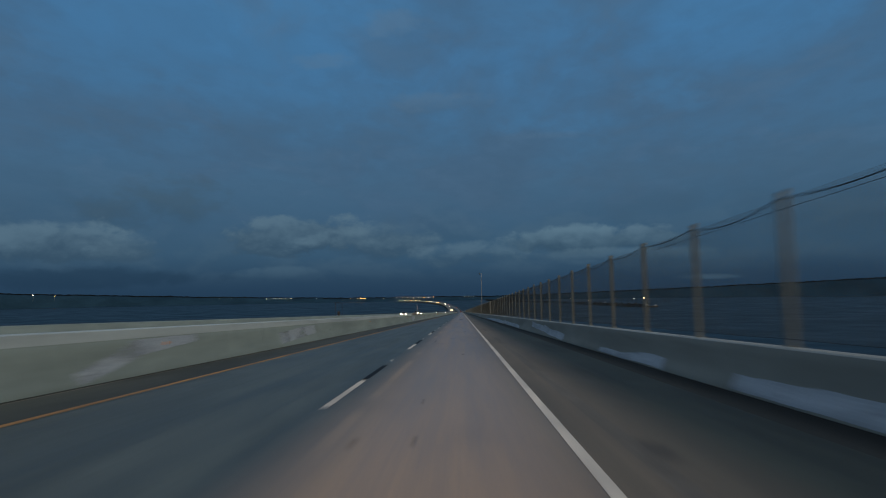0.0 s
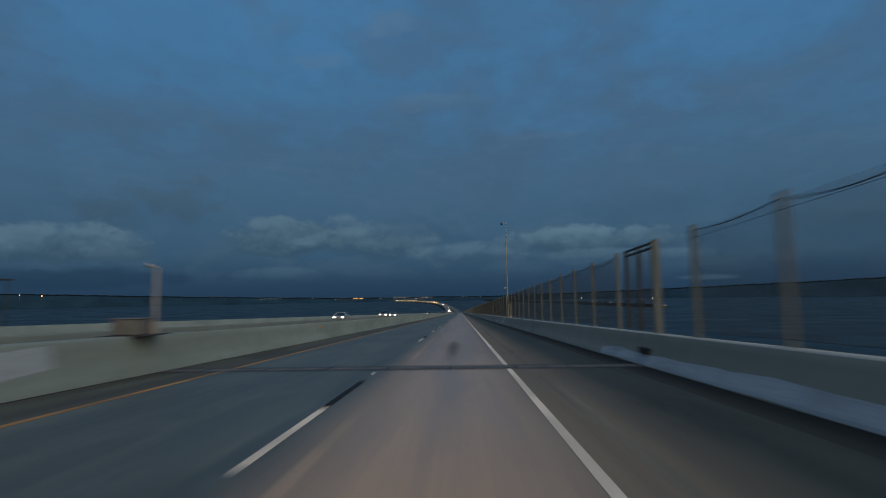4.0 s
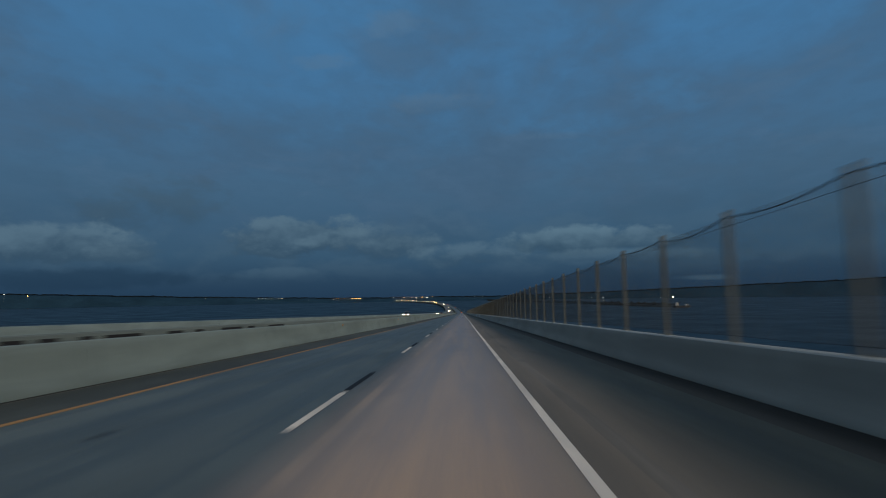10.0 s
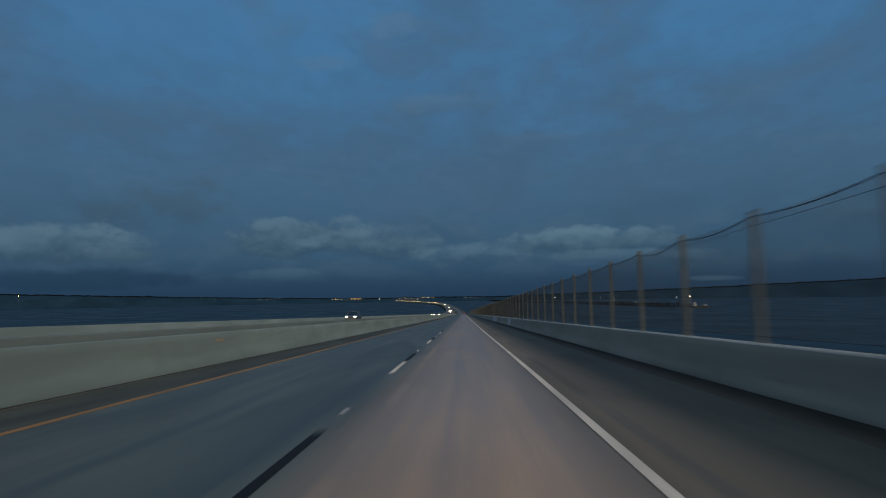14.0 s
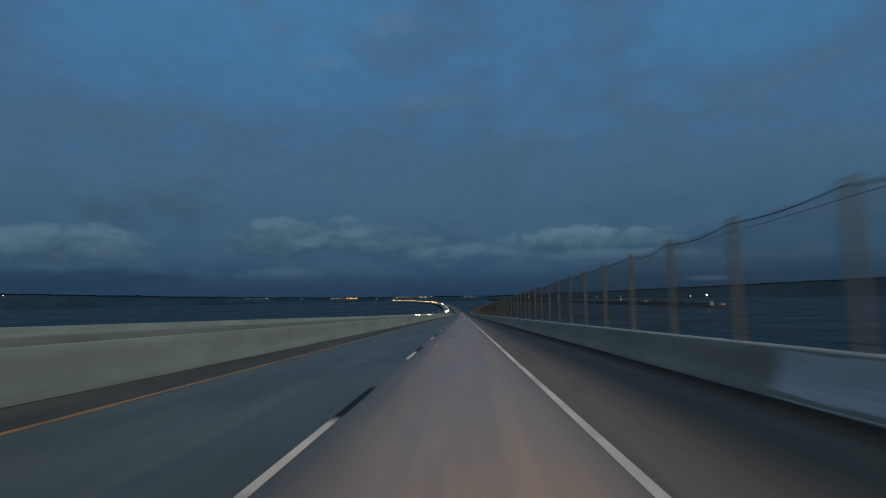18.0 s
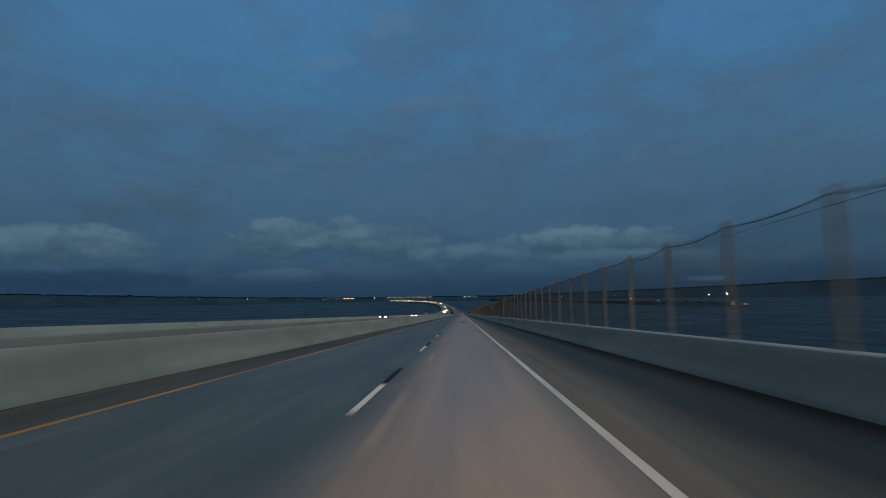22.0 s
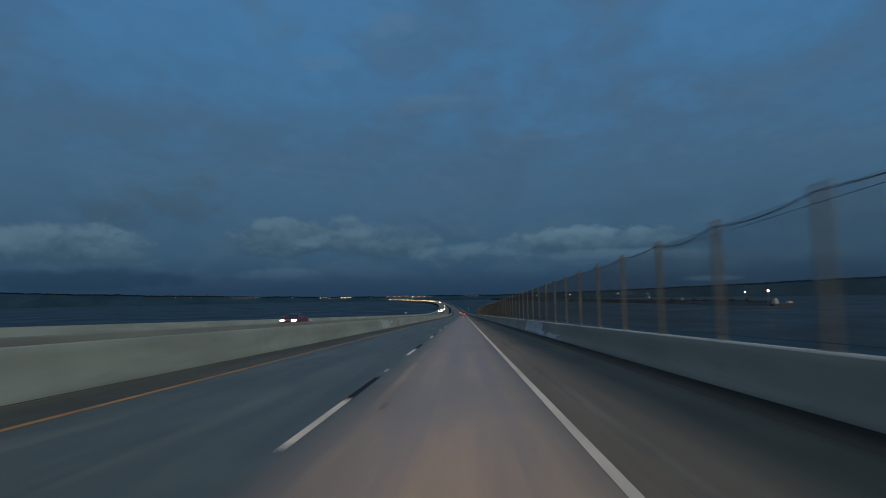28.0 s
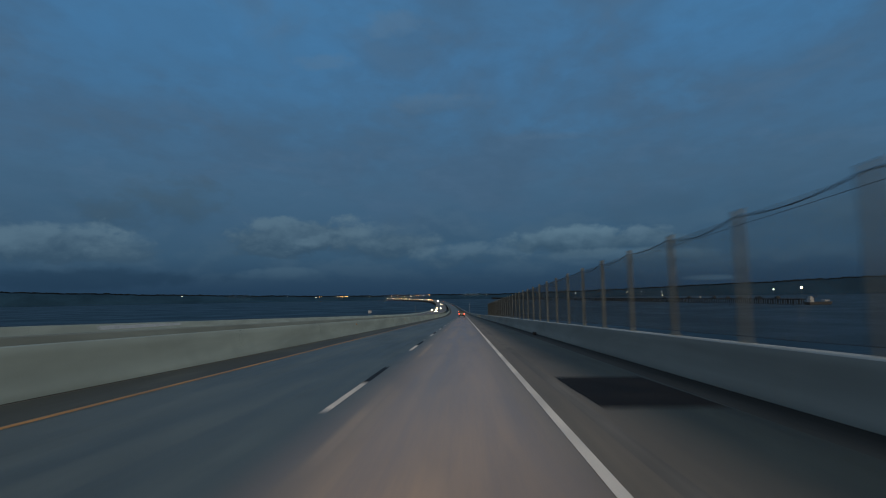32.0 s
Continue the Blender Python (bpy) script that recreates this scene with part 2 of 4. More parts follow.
def barrier_concrete(name, base):
    """Cast concrete with board marks, run-off streaks and scuffs."""
    mat = bpy.data.materials.new(name)
    mat.use_nodes = True
    n = Nodes(mat.node_tree)
    geo = n.add("ShaderNodeNewGeometry").outputs["Position"]
    fine = n.noise(geo, 45.0, 4.0, 0.6)
    cast = n.noise(n.stretch(geo, 1.0, 0.16, 1.0), 0.8, 5.0, 0.6, 0.3)
    runs = n.noise(n.stretch(geo, 1.0, 1.0, 0.12), 2.2, 5.0, 0.6)
    scuff = n.noise(n.stretch(geo, 1.0, 0.12, 2.2), 1.7, 6.0, 0.65, 0.5)
    col = n.mix(n.span(cast, 0.28, 0.72), tuple(c * 0.78 for c in base), tuple(c * 1.12 for c in base))
    col = n.mix(n.span(runs, 0.52, 0.75, 0.0, 0.4), col, tuple(c * 0.6 for c in base))
    col = n.mix(n.span(scuff, 0.62, 0.80, 0.0, 0.45), col, (0.10, 0.10, 0.095))
    col = n.mix(n.span(fine, 0.3, 0.7, 0.0, 0.25), col, tuple(c * 0.7 for c in base))
    b = n.add("ShaderNodeBsdfPrincipled", {"Base Color": col, "Roughness": 0.85, "Specular IOR Level": 0.25})
    bp = n.add("ShaderNodeBump", {"Height": n.math("ADD", fine, cast), "Strength": 0.2, "Distance": 0.012}).outputs[0]
    n.tree.links.new(bp, b.inputs["Normal"])
    n.add("ShaderNodeOutputMaterial", {0: b.outputs[0]})
    return mat


def worn_film(name, base, hold, scale, rough=0.8, streak=(1, 0.4, 1)):
    """A thin layer of paint or oil that has worn through in places."""
    mat = bpy.data.materials.new(name)
    mat.use_nodes = True
    n = Nodes(mat.node_tree)
    geo = n.add("ShaderNodeNewGeometry").outputs["Position"]
    big = n.noise(n.stretch(geo, *streak), scale, 6.0, 0.65, 0.6)
    fine = n.noise(geo, scale * 14, 4.0, 0.6)
    left = n.span(n.math("ADD", big, n.math("MULTIPLY", n.math("SUBTRACT", fine, 0.5), 0.25)), 0.34, 0.56, hold[0], hold[1])
    col = n.mix(n.span(fine, 0.3, 0.7), tuple(c * 0.82 for c in base), tuple(c * 1.1 for c in base))
    b = n.add("ShaderNodeBsdfPrincipled", {"Base Color": col, "Roughness": rough, "Alpha": left, "Specular IOR Level": 0.25})
    n.add("ShaderNodeOutputMaterial", {0: b.outputs[0]})
    return mat


def water_material():
    mat = bpy.data.materials.new("bay_water")
    mat.use_nodes = True
    n = Nodes(mat.node_tree)
    geo = n.add("ShaderNodeNewGeometry").outputs["Position"]
    chop = n.noise(n.stretch(geo, 1.0, 0.6, 1.0), 0.35, 6.0, 0.65, 0.3)
    swell = n.noise(geo, 0.012, 5.0, 0.6)
    col = n.mix(n.span(swell, 0.3, 0.7), (0.004, 0.010, 0.015), (0.006, 0.014, 0.020))
    b = n.add("ShaderNodeBsdfPrincipled", {"Base Color": col, "Roughness": n.span(swell, 0.3, 0.7, 0.34, 0.48), "IOR": 1.33, "Specular IOR Level": 0.22})
    bp = n.add("ShaderNodeBump", {"Height": chop, "Strength": 0.32, "Distance": 1.0}).outputs[0]
    n.tree.links.new(bp, b.inputs["Normal"])
    n.add("ShaderNodeOutputMaterial", {0: b.outputs[0]})
    return mat


CONC = barrier_concrete("barrier_concrete", (0.238, 0.303, 0.287))
CONC_R = barrier_concrete("roadside_concrete", (0.202, 0.229, 0.213))
# travel lane: the car's headlight pool is painted in as a warm band
LANES = pavement("lane_concrete", (0.104, 0.118, 0.100), [(-2.75, 0.5), (-0.95, 0.5)], 0.25, 0.46, tinted=(2.1, 2.3, (0.64, 0.370, 0.157)), sheen=0.42, film=1.0, scuffs=[(0.67, 0.14)])
# warm tone beside the edge line paints in the headlights' spill
SHOULDER = pavement("shoulder_concrete", (0.043, 0.053, 0.045), [], 0.5, 0.7, tinted=(3.6, 2.3, (0.215, 0.176, 0.128)))
GUTTER = pavement("gutter_dirt", (0.020, 0.023, 0.021), [], 0.2, 0.85, tinted=(6.55, 0.78, (0.048, 0.052, 0.048)), sheen=0.2)
FOOT_DIRT = pavement("barrier_foot_dirt", (0.046, 0.052, 0.045), [], 0.2, 0.85, sheen=0.2)
PALE_STRIP = pavement("pale_slab_edge", (0.185, 0.162, 0.128), [], 0.3)
INNER_SHOULDER = pavement("inner_shoulder_concrete", (0.078, 0.085, 0.070), [], 0.4)
OPPOSITE = pavement("opposite_deck_concrete", (0.16, 0.165, 0.165), [(-14.0, 0.5), (-15.8, 0.5), (-17.8, 0.5), (-19.6, 0.5)], 0.4)
WHITE_LINE = material("white_road_paint", (0.82, 0.72, 0.58), 0.6, vary=0.12, grain=60, patch=1.4, streak=(1, 0.3, 1))
BLACK_LINE = material("black_contrast_paint", (0.014, 0.015, 0.016), 0.75, vary=0.15, grain=60, patch=1.4, spec=0.2)
YELLOW_LINE = material("yellow_road_paint", (0.40, 0.200, 0.050), 0.65, vary=0.18, grain=60, patch=1.4, streak=(1, 0.3, 1))
WATER = water_material()


# ---- mesh helpers ----
def mesh_object(name, verts, faces, mat, parent=None, label="", smooth=False, at=None):
    me = bpy.data.meshes.new(name)
    me.from_pydata(verts, [], faces)
    me.materials.append(mat)
    if smooth:
        me.shade_smooth()
    me.update()
    ob = new(name, me)
    if parent:
        ob.parent = parent
    if at is not None:
        ob.location = at
    if label:
        ob["label"] = label
    return ob


def part(name, bm, mat, parent, label=""):
    """Links a bmesh as one mesh object under a thing or a part."""
    me = bpy.data.meshes.new(name)
    bmesh.ops.recalc_face_normals(bm, faces=bm.faces[:])
    bm.to_mesh(me)
    bm.free()
    me.materials.append(mat)
    ob = new(name, me)
    ob.parent = parent
    if label:
        ob["label"] = label
    return ob


def share(ob, parent, at, turn=0.0):
    """Another object on the same mesh."""
    o = ob.copy()
    scene.collection.objects.link(o)
    o.parent = parent
    o.location = at
    o.rotation_euler = (0, 0, turn)
    return o


def sweep(section, ys, closed=True, follow=False):
    """A section of (x, z) carried along the deck through the stations ys."""
    verts, faces, k = [], [], len(section)
    for y in ys:
        verts += [(x + deck_x(y), y, z + deck_z(y)) for x, z in section]
    for i in range(len(ys) - 1):
        for j in range(k if closed else k - 1):
            a, b = i * k + j, i * k + (j + 1) % k
            faces.append((a, b, b + k, a + k))
    if closed:
        faces += [tuple(range(k - 1, -1, -1)), tuple(range((len(ys) - 1) * k, len(ys) * k))]
    return verts, faces


def box(bm, x0, x1, y0, y1, z0, z1, bevel=0.0, turn=None):
    m = Matrix.LocRotScale(((x0 + x1) / 2, (y0 + y1) / 2, (z0 + z1) / 2), None, (x1 - x0, y1 - y0, z1 - z0))
    made = bmesh.ops.create_cube(bm, size=1.0, matrix=(turn @ m) if turn else m)
    if bevel:
        edges = list({e for v in made["verts"] for e in v.link_edges})
        bmesh.ops.bevel(bm, geom=edges, offset=bevel, segments=2, affect="EDGES", profile=0.6)
    return bm


def rod(bm, a, b, r, seg=8, r2=None):
    a, b = Vector(a), Vector(b)
    m = Matrix.Translation((a + b) / 2) @ (b - a).to_track_quat("Z", "Y").to_matrix().to_4x4()
    bmesh.ops.create_cone(bm, cap_ends=True, segments=seg, radius1=r, radius2=r if r2 is None else r2, depth=(b - a).length, matrix=m)
    return bm


def empty(name, at, label, category, group="", kind="", turn=0.0):
    e = new(name)
    e.location = at
    e.rotation_euler = (0, 0, turn)
    e.empty_display_size = 0.2
    return tagged(e, label, category, group, kind)


def steps(a, b, d):
    k = max(1, round((b - a) / d))
    return [a + (b - a) * i / k for i in range(k + 1)]


NEAR = [-40.0] + [Y_SAG]
FAR = steps(Y_SAG, 4550.0, 45.0)
ALONG = NEAR + FAR[1:]

# ---- water and far shore ----
W = 60000.0
tagged(mesh_object("water", [(-W, -W, 0), (W, -W, 0), (W, W, 0), (-W, W, 0)], [(0, 1, 2, 3)], WATER),
       "dark rippled bay water under a dusk sky", "water", kind="structure")

# land colour has the blue of haze and dusk water painted in
LAND = material("haze_blue_shore", (0.023, 0.058, 0.090), 0.95, vary=0.12, grain=0.05, patch=0.004, bump=0.0, spec=0.0)


TREES = material("far_trees", (0.012, 0.018, 0.024), 0.95, vary=0.2, grain=0.05, patch=0.01, bump=0.0, spec=0.0)


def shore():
    """A low ring of wooded land round the bay, uneven along its crest, its ends raised to fit the camera's horizon."""
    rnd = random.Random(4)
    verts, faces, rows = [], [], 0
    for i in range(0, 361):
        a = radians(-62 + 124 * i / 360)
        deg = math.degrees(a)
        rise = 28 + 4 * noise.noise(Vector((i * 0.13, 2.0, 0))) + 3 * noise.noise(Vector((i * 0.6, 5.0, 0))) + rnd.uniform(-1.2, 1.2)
        # both ends rise to follow the bowed horizon in the camera's view
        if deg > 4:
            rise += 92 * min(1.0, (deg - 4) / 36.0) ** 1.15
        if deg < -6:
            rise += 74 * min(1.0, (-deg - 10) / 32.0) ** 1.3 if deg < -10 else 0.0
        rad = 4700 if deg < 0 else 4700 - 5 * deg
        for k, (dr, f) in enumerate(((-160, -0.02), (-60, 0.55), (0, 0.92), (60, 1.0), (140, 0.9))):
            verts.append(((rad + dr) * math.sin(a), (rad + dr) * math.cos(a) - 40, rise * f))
        if i:
            for k in range(4):
                p, q = (i - 1) * 5 + k, i * 5 + k
                faces.append((p, q, q + 1, p + 1))
    # a thin dark line of trees along the crest
    tv, tf = [], []
    for i in range(361):
        p = Vector(verts[i * 5 + 3])
        for q in range(3):
            a = radians(-62 + 124 * (i + q / 3) / 360)
            h = 6 + 4 * noise.noise(Vector((i + q / 3, 1.0, 9.0))) + rnd.uniform(0, 3)
            nxt = Vector(verts[min(360, i + 1) * 5 + 3])
            b = p.lerp(nxt, q / 3)
            tv += [(b.x, b.y, b.z - 3), (b.x, b.y, b.z + h), (b.x * 1.004, b.y * 1.004, b.z + h * 0.8)]
            k = len(tv)
            if k > 3:
                tf += [(k - 6, k - 3, k - 2, k - 5), (k - 5, k - 2, k - 1, k - 4)]
    tagged(mesh_object("far_treeline", tv, tf, TREES), "thin dark line of trees along the far shore", "trees", kind="stuff")
    tagged(mesh_object("far_shore", verts, faces, LAND, smooth=True), "low dark wooded shoreline across the bay, hills shaped to the camera's horizon", "shoreline", kind="structure")


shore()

# ---- deck ----
LOW = -0.9
OPP = 0.40               # opposite road raised so headlights clear the barrier in the camera's view
deck = empty("road", (0, 0, 0), "concrete bridge deck with worn lanes and shoulders", "road", kind="structure")
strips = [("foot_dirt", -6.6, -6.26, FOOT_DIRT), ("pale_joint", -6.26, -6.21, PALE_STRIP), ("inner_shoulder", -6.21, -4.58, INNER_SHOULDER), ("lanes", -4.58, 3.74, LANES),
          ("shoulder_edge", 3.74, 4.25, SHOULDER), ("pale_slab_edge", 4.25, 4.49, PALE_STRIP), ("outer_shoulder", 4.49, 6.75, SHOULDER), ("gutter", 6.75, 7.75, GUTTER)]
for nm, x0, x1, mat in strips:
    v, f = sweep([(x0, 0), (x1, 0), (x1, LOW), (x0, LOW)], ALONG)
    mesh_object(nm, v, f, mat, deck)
v, f = sweep([(-25.9, OPP), (-10.1, OPP), (-10.1, LOW), (-25.9, LOW)], ALONG)
tagged(mesh_object("opposite_road", v, f, OPPOSITE), "concrete deck of the opposite carriageway", "road", kind="structure")

GIRDER = barrier_concrete("girder_concrete", (0.30, 0.30, 0.29))
for nm, x0, x1 in (("box_girder", -4.6, 6.0), ("opposite_box_girder", -23.4, -12.8)):
    v, f = sweep([(x0, LOW - 0.01), (x1, LOW - 0.01), (x1 - 1.1, LOW - 2.1), (x0 + 1.1, LOW - 2.1)], ALONG)
    tagged(mesh_object(nm, v, f, GIRDER), "concrete box girder under the bridge deck", "girder", kind="structure")

# barriers: cast lengths with open joints, then one run down the trestle
SEG = 12.2


# traffic faces, height and x: a low toe that curves up into the wall
MED = [(0.00, -6.430), (0.06, -6.440), (0.14, -6.470), (0.25, -6.515), (0.35, -6.555), (0.47, -6.590), (0.64, -6.625), (0.84, -6.665), (1.03, -6.700)]
RSD = [(0.000, 7.550), (0.061, 7.560), (0.132, 7.590), (0.224, 7.640), (0.315, 7.680), (0.427, 7.715), (0.570, 7.750), (0.732, 7.785), (0.885, 7.810)]


# barrier tops made paler for the sky light along their edges
TOP_EDGE = barrier_concrete("highlit_barrier_top", (0.38, 0.41, 0.39))


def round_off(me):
    """Smooth faces, and a paler top with the sky's highlight painted in."""
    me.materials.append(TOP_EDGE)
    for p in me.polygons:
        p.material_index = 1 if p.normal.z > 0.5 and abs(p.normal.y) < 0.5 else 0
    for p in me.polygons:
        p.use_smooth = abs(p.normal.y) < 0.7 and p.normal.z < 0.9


def barrier(name, section, mat, label, wide=None):
    thing = empty(name, (0, 0, 0), label, "barrier", kind="structure")
    first = None
    k0, k1 = -3, int(Y_SAG // SEG)
    plain_section = section
    for k in range(k0, k1):
        y = k * SEG
        section = wide if wide and k < 9 else plain_section
        if wide and k == 9:
            first = None
        if first is None:
            v, f = [], []
            s = len(section)
            for yy in (0.006, SEG - 0.006):
                v += [(x, yy, z - GRADE * yy) for x, z in section]
            f = [(j, (j + 1) % s, (j + 1) % s + s, j + s) for j in range(s)] + [tuple(range(3 * s - 1, 2 * s - 1, -1)), tuple(range(3 * s, 4 * s))]
            v += v
            first = mesh_object("barrier_section", v, f, mat, thing, at=(0, y, Z_START - GRADE * y))
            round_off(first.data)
        else:
            share(first, thing, (0, y, Z_START - GRADE * y))
    v, f = sweep(section, [k1 * SEG + 0.006] + FAR[1:])
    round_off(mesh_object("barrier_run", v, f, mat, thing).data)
    return thing


median = barrier("median_barrier", [(x, z) for z, x in MED] + [(-6.73, 1.06), (-6.86, 1.06), (-6.89, 1.03), (-7.01, 0.36), (-7.14, 0.1), (-7.16, -0.3), (-6.43, -0.3)],
                 CONC, "pale cast concrete median barrier with scuffs",
                 [(x, z) for z, x in MED] + [(-6.74, 1.07), (-7.30, 1.07), (-7.34, 1.03), (-7.46, 0.36), (-7.58, 0.1), (-7.60, -0.3), (-6.43, -0.3)])
CAP = barrier_concrete("pale_cap_concrete", (0.40, 0.485, 0.50))
v, f = sweep([(-6.69, 1.00), (-6.71, 1.24), (-6.73, 1.26), (-7.31, 1.26), (-7.33, 1.24), (-7.35, 1.00)], [-40.0, 97.5])
mesh_object("raised_cap", v, f, CAP, median, "paler raised cap cast on top of the barrier")
roadside = barrier("roadside_barrier", [(x, z) for z, x in RSD] + [(7.84, 0.915), (8.09, 0.915), (8.13, 0.875), (8.15, -0.9), (7.55, -0.9)],
                   CONC_R, "grey concrete roadside barrier under the fence")
outer = barrier("outer_barrier", [(-25.3, OPP), (-25.32, OPP + 0.08), (-25.46, OPP + 0.26), (-25.58, 1.11), (-25.61, 1.14), (-25.94, 1.14), (-25.98, 1.10), (-26.0, -0.9), (-25.3, -0.9)],
                CONC, "pale concrete barrier on the far side of the opposite road")
INNER = [(-10.72, -0.3), (-10.72, OPP + 0.08), (-10.58, OPP + 0.26), (-10.42, 1.08), (-10.38, 1.12), (-10.14, 1.12), (-10.10, 1.08), (-10.08, -0.9), (-10.72, -0.9)]
# its darker concrete tone paints in the shade of the gap
opposite_inner = barrier("opposite_inner_barrier", list(reversed(INNER)), barrier_concrete("gap_shaded_concrete", (0.175, 0.215, 0.200)), "grey concrete barrier along the near edge of the opposite road")
RECESS = plain("dark_recess", (0.02, 0.021, 0.022), 0.9)
y = 245.6
for gap, long in ((0.0, 0.9), (0.5, 0.8), (1.0, 0.6), (0.6, 2.2), (1.9, 1.2), (1.2, 0.8), (2.0, 2.6), (0.9, 1.0), (2.4, 3.0)):
    y += gap
    v, f = sweep([(-10.096, 0.86), (-10.070, 0.86), (-10.076, 0.99), (-10.10, 0.99)], [y, y + long])
    mesh_object("joint_recess", v, f, RECESS, opposite_inner, "dark recess under the barrier's rim")
    y += long

# ---- road markings ----
PERIOD, DASH = 14.63, 3.66
JOINTS = [107.4, 604.0]
for name, x0, x1, mat, words in (("edge_line", 3.62, 3.76, WHITE_LINE, "solid white edge line on worn concrete"), ("yellow_line", -4.60, -4.43, YELLOW_LINE, "solid yellow line along the inner shoulder")):
    for lo, hi in ((-40.0, JOINTS[0] - 0.55), (JOINTS[0] + 0.55, JOINTS[1] - 0.34), (JOINTS[1] + 0.34, Y_SAG)):
        v, f = sweep([(x0, 0.004), (x1, 0.004)], steps(lo, hi, 6.0) + (FAR[1:] if hi == Y_SAG else []), closed=False)
        if x0 > 0:
            v = [(x + 0.13 * math.exp(-((y - 338.0) / 30.0) ** 2), y, z) for x, y, z in v]     # it swings out a little at one place
        tagged(mesh_object(name, v, f, mat), words, "road marking", kind="structure")


# dashes: white with a black tail, in three runs parted by the deck joints
lane_line = empty("lane_line", (0, 0, 0), "broken white lane line with black contrast tails", "road marking", kind="structure")


def strip_mesh(name, x0, x1, length, mat, lift=0.004):
    """A flat painted strip with slightly uneven ends."""
    me = bpy.data.meshes.new(name)
    rnd = random.Random(len(name))
    k = 6
    lo = [(x0 + (x1 - x0) * i / k, rnd.uniform(-0.03, 0.03)) for i in range(k + 1)]
    hi = [(x0 + (x1 - x0) * i / k, length + rnd.uniform(-0.03, 0.03)) for i in range(k + 1)]
    me.from_pydata([(x, y, lift - GRADE * y) for x, y in lo + hi], [], [(i, i + 1, i + k + 2, i + k + 1) for i in range(k)])
    me.materials.append(mat)
    me.update()
    return me


WHITE_DASH = strip_mesh("white_dash", -0.065, 0.065, DASH, WHITE_LINE)
BLACK_DASH = strip_mesh("black_dash", -0.07, 0.07, DASH - 0.02, BLACK_LINE)
bm = bmesh.new()
box(bm, -0.05, 0.05, -0.05, 0.05, 0.0, 0.018)
for vv in bm.verts:
    if vv.co.z > 0.01:
        vv.co.x *= 0.6
        vv.co.y *= 0.6
STUD_WHITE = plain("white_ceramic_marker", (0.75, 0.75, 0.72), 0.3, coat=0.4)
STUD_AMBER = plain("amber_reflector", (0.90, 0.40, 0.07), 0.25, coat=0.5)
stud_mesh = bpy.data.meshes.new("road_stud")
bm.to_mesh(stud_mesh)
bm.free()
stud_mesh.materials.append(STUD_WHITE)


def lay(name, me, parent, x, y, lift=0.0):
    ob = new(name, me)
    ob.parent = parent
    ob.location = (x, y, deck_z(y) + lift)
    return ob


runs = [(9.36 - 3 * PERIOD, -40.0, 106.0), (136.55 - 2 * PERIOD, 108.5, 603.0), (604.98, 604.6, 925.0)]
for y0, lo, hi in runs:
    y = y0
    while y < hi - 8:
        if y > lo:
            lay("white_dash", WHITE_DASH, lane_line, 0.0, y)
            lay("black_dash", BLACK_DASH, lane_line, 0.0, y + DASH + 0.02)
            if random.random() < 0.75:
                lay("road_stud", stud_mesh, lane_line, 0.0, y + 8.9)
        y += PERIOD
v, f = [], []
y = 932.0
while y < 3600:
    for yy in (y, y + DASH):
        v += [(deck_x(yy) - 0.06, yy, deck_z(yy) + 0.004), (deck_x(yy) + 0.06, yy, deck_z(yy) + 0.004)]
    k = len(v)
    f.append((k - 4, k - 3, k - 1, k - 2))
    y += PERIOD
mesh_object("far_dashes", v, f, WHITE_LINE, lane_line)["kind"] = "stuff"
# opposite carriageway's line
v, f = sweep([(-12.95, OPP + 0.004), (-12.80, OPP + 0.004)], ALONG, closed=False)
tagged(mesh_object("opposite_yellow_line", v, f, YELLOW_LINE), "yellow edge line of the opposite carriageway", "road marking", kind="structure")
v, f = sweep([(-20.75, OPP + 0.004), (-20.60, OPP + 0.004)], ALONG, closed=False)
tagged(mesh_object("opposite_edge_line", v, f, WHITE_LINE), "white edge line of the opposite carriageway", "road marking", kind="structure")

v, f = [], []
y = -30.0
while y < 3000:
    for yy in (y, y + DASH):
        v += [(deck_x(yy) - 17.86, yy, deck_z(yy) + OPP + 0.004), (deck_x(yy) - 17.72, yy, deck_z(yy) + OPP + 0.004)]
    k = len(v)
    f.append((k - 4, k - 3, k - 1, k - 2))
    y += PERIOD
tagged(mesh_object("opposite_lane_line", v, f, WHITE_LINE), "broken white lane line on the opposite road", "road marking", kind="stuff")

# deck joints: two dark seals either side of a steel plate
STEEL = material("worn_steel", (0.17, 0.16, 0.145), 0.7, metal=0.2, vary=0.2, grain=30, patch=2.0)
RUBBER = material("black_rubber", (0.012, 0.012, 0.013), 0.7, vary=0.2, grain=30, patch=2.0)
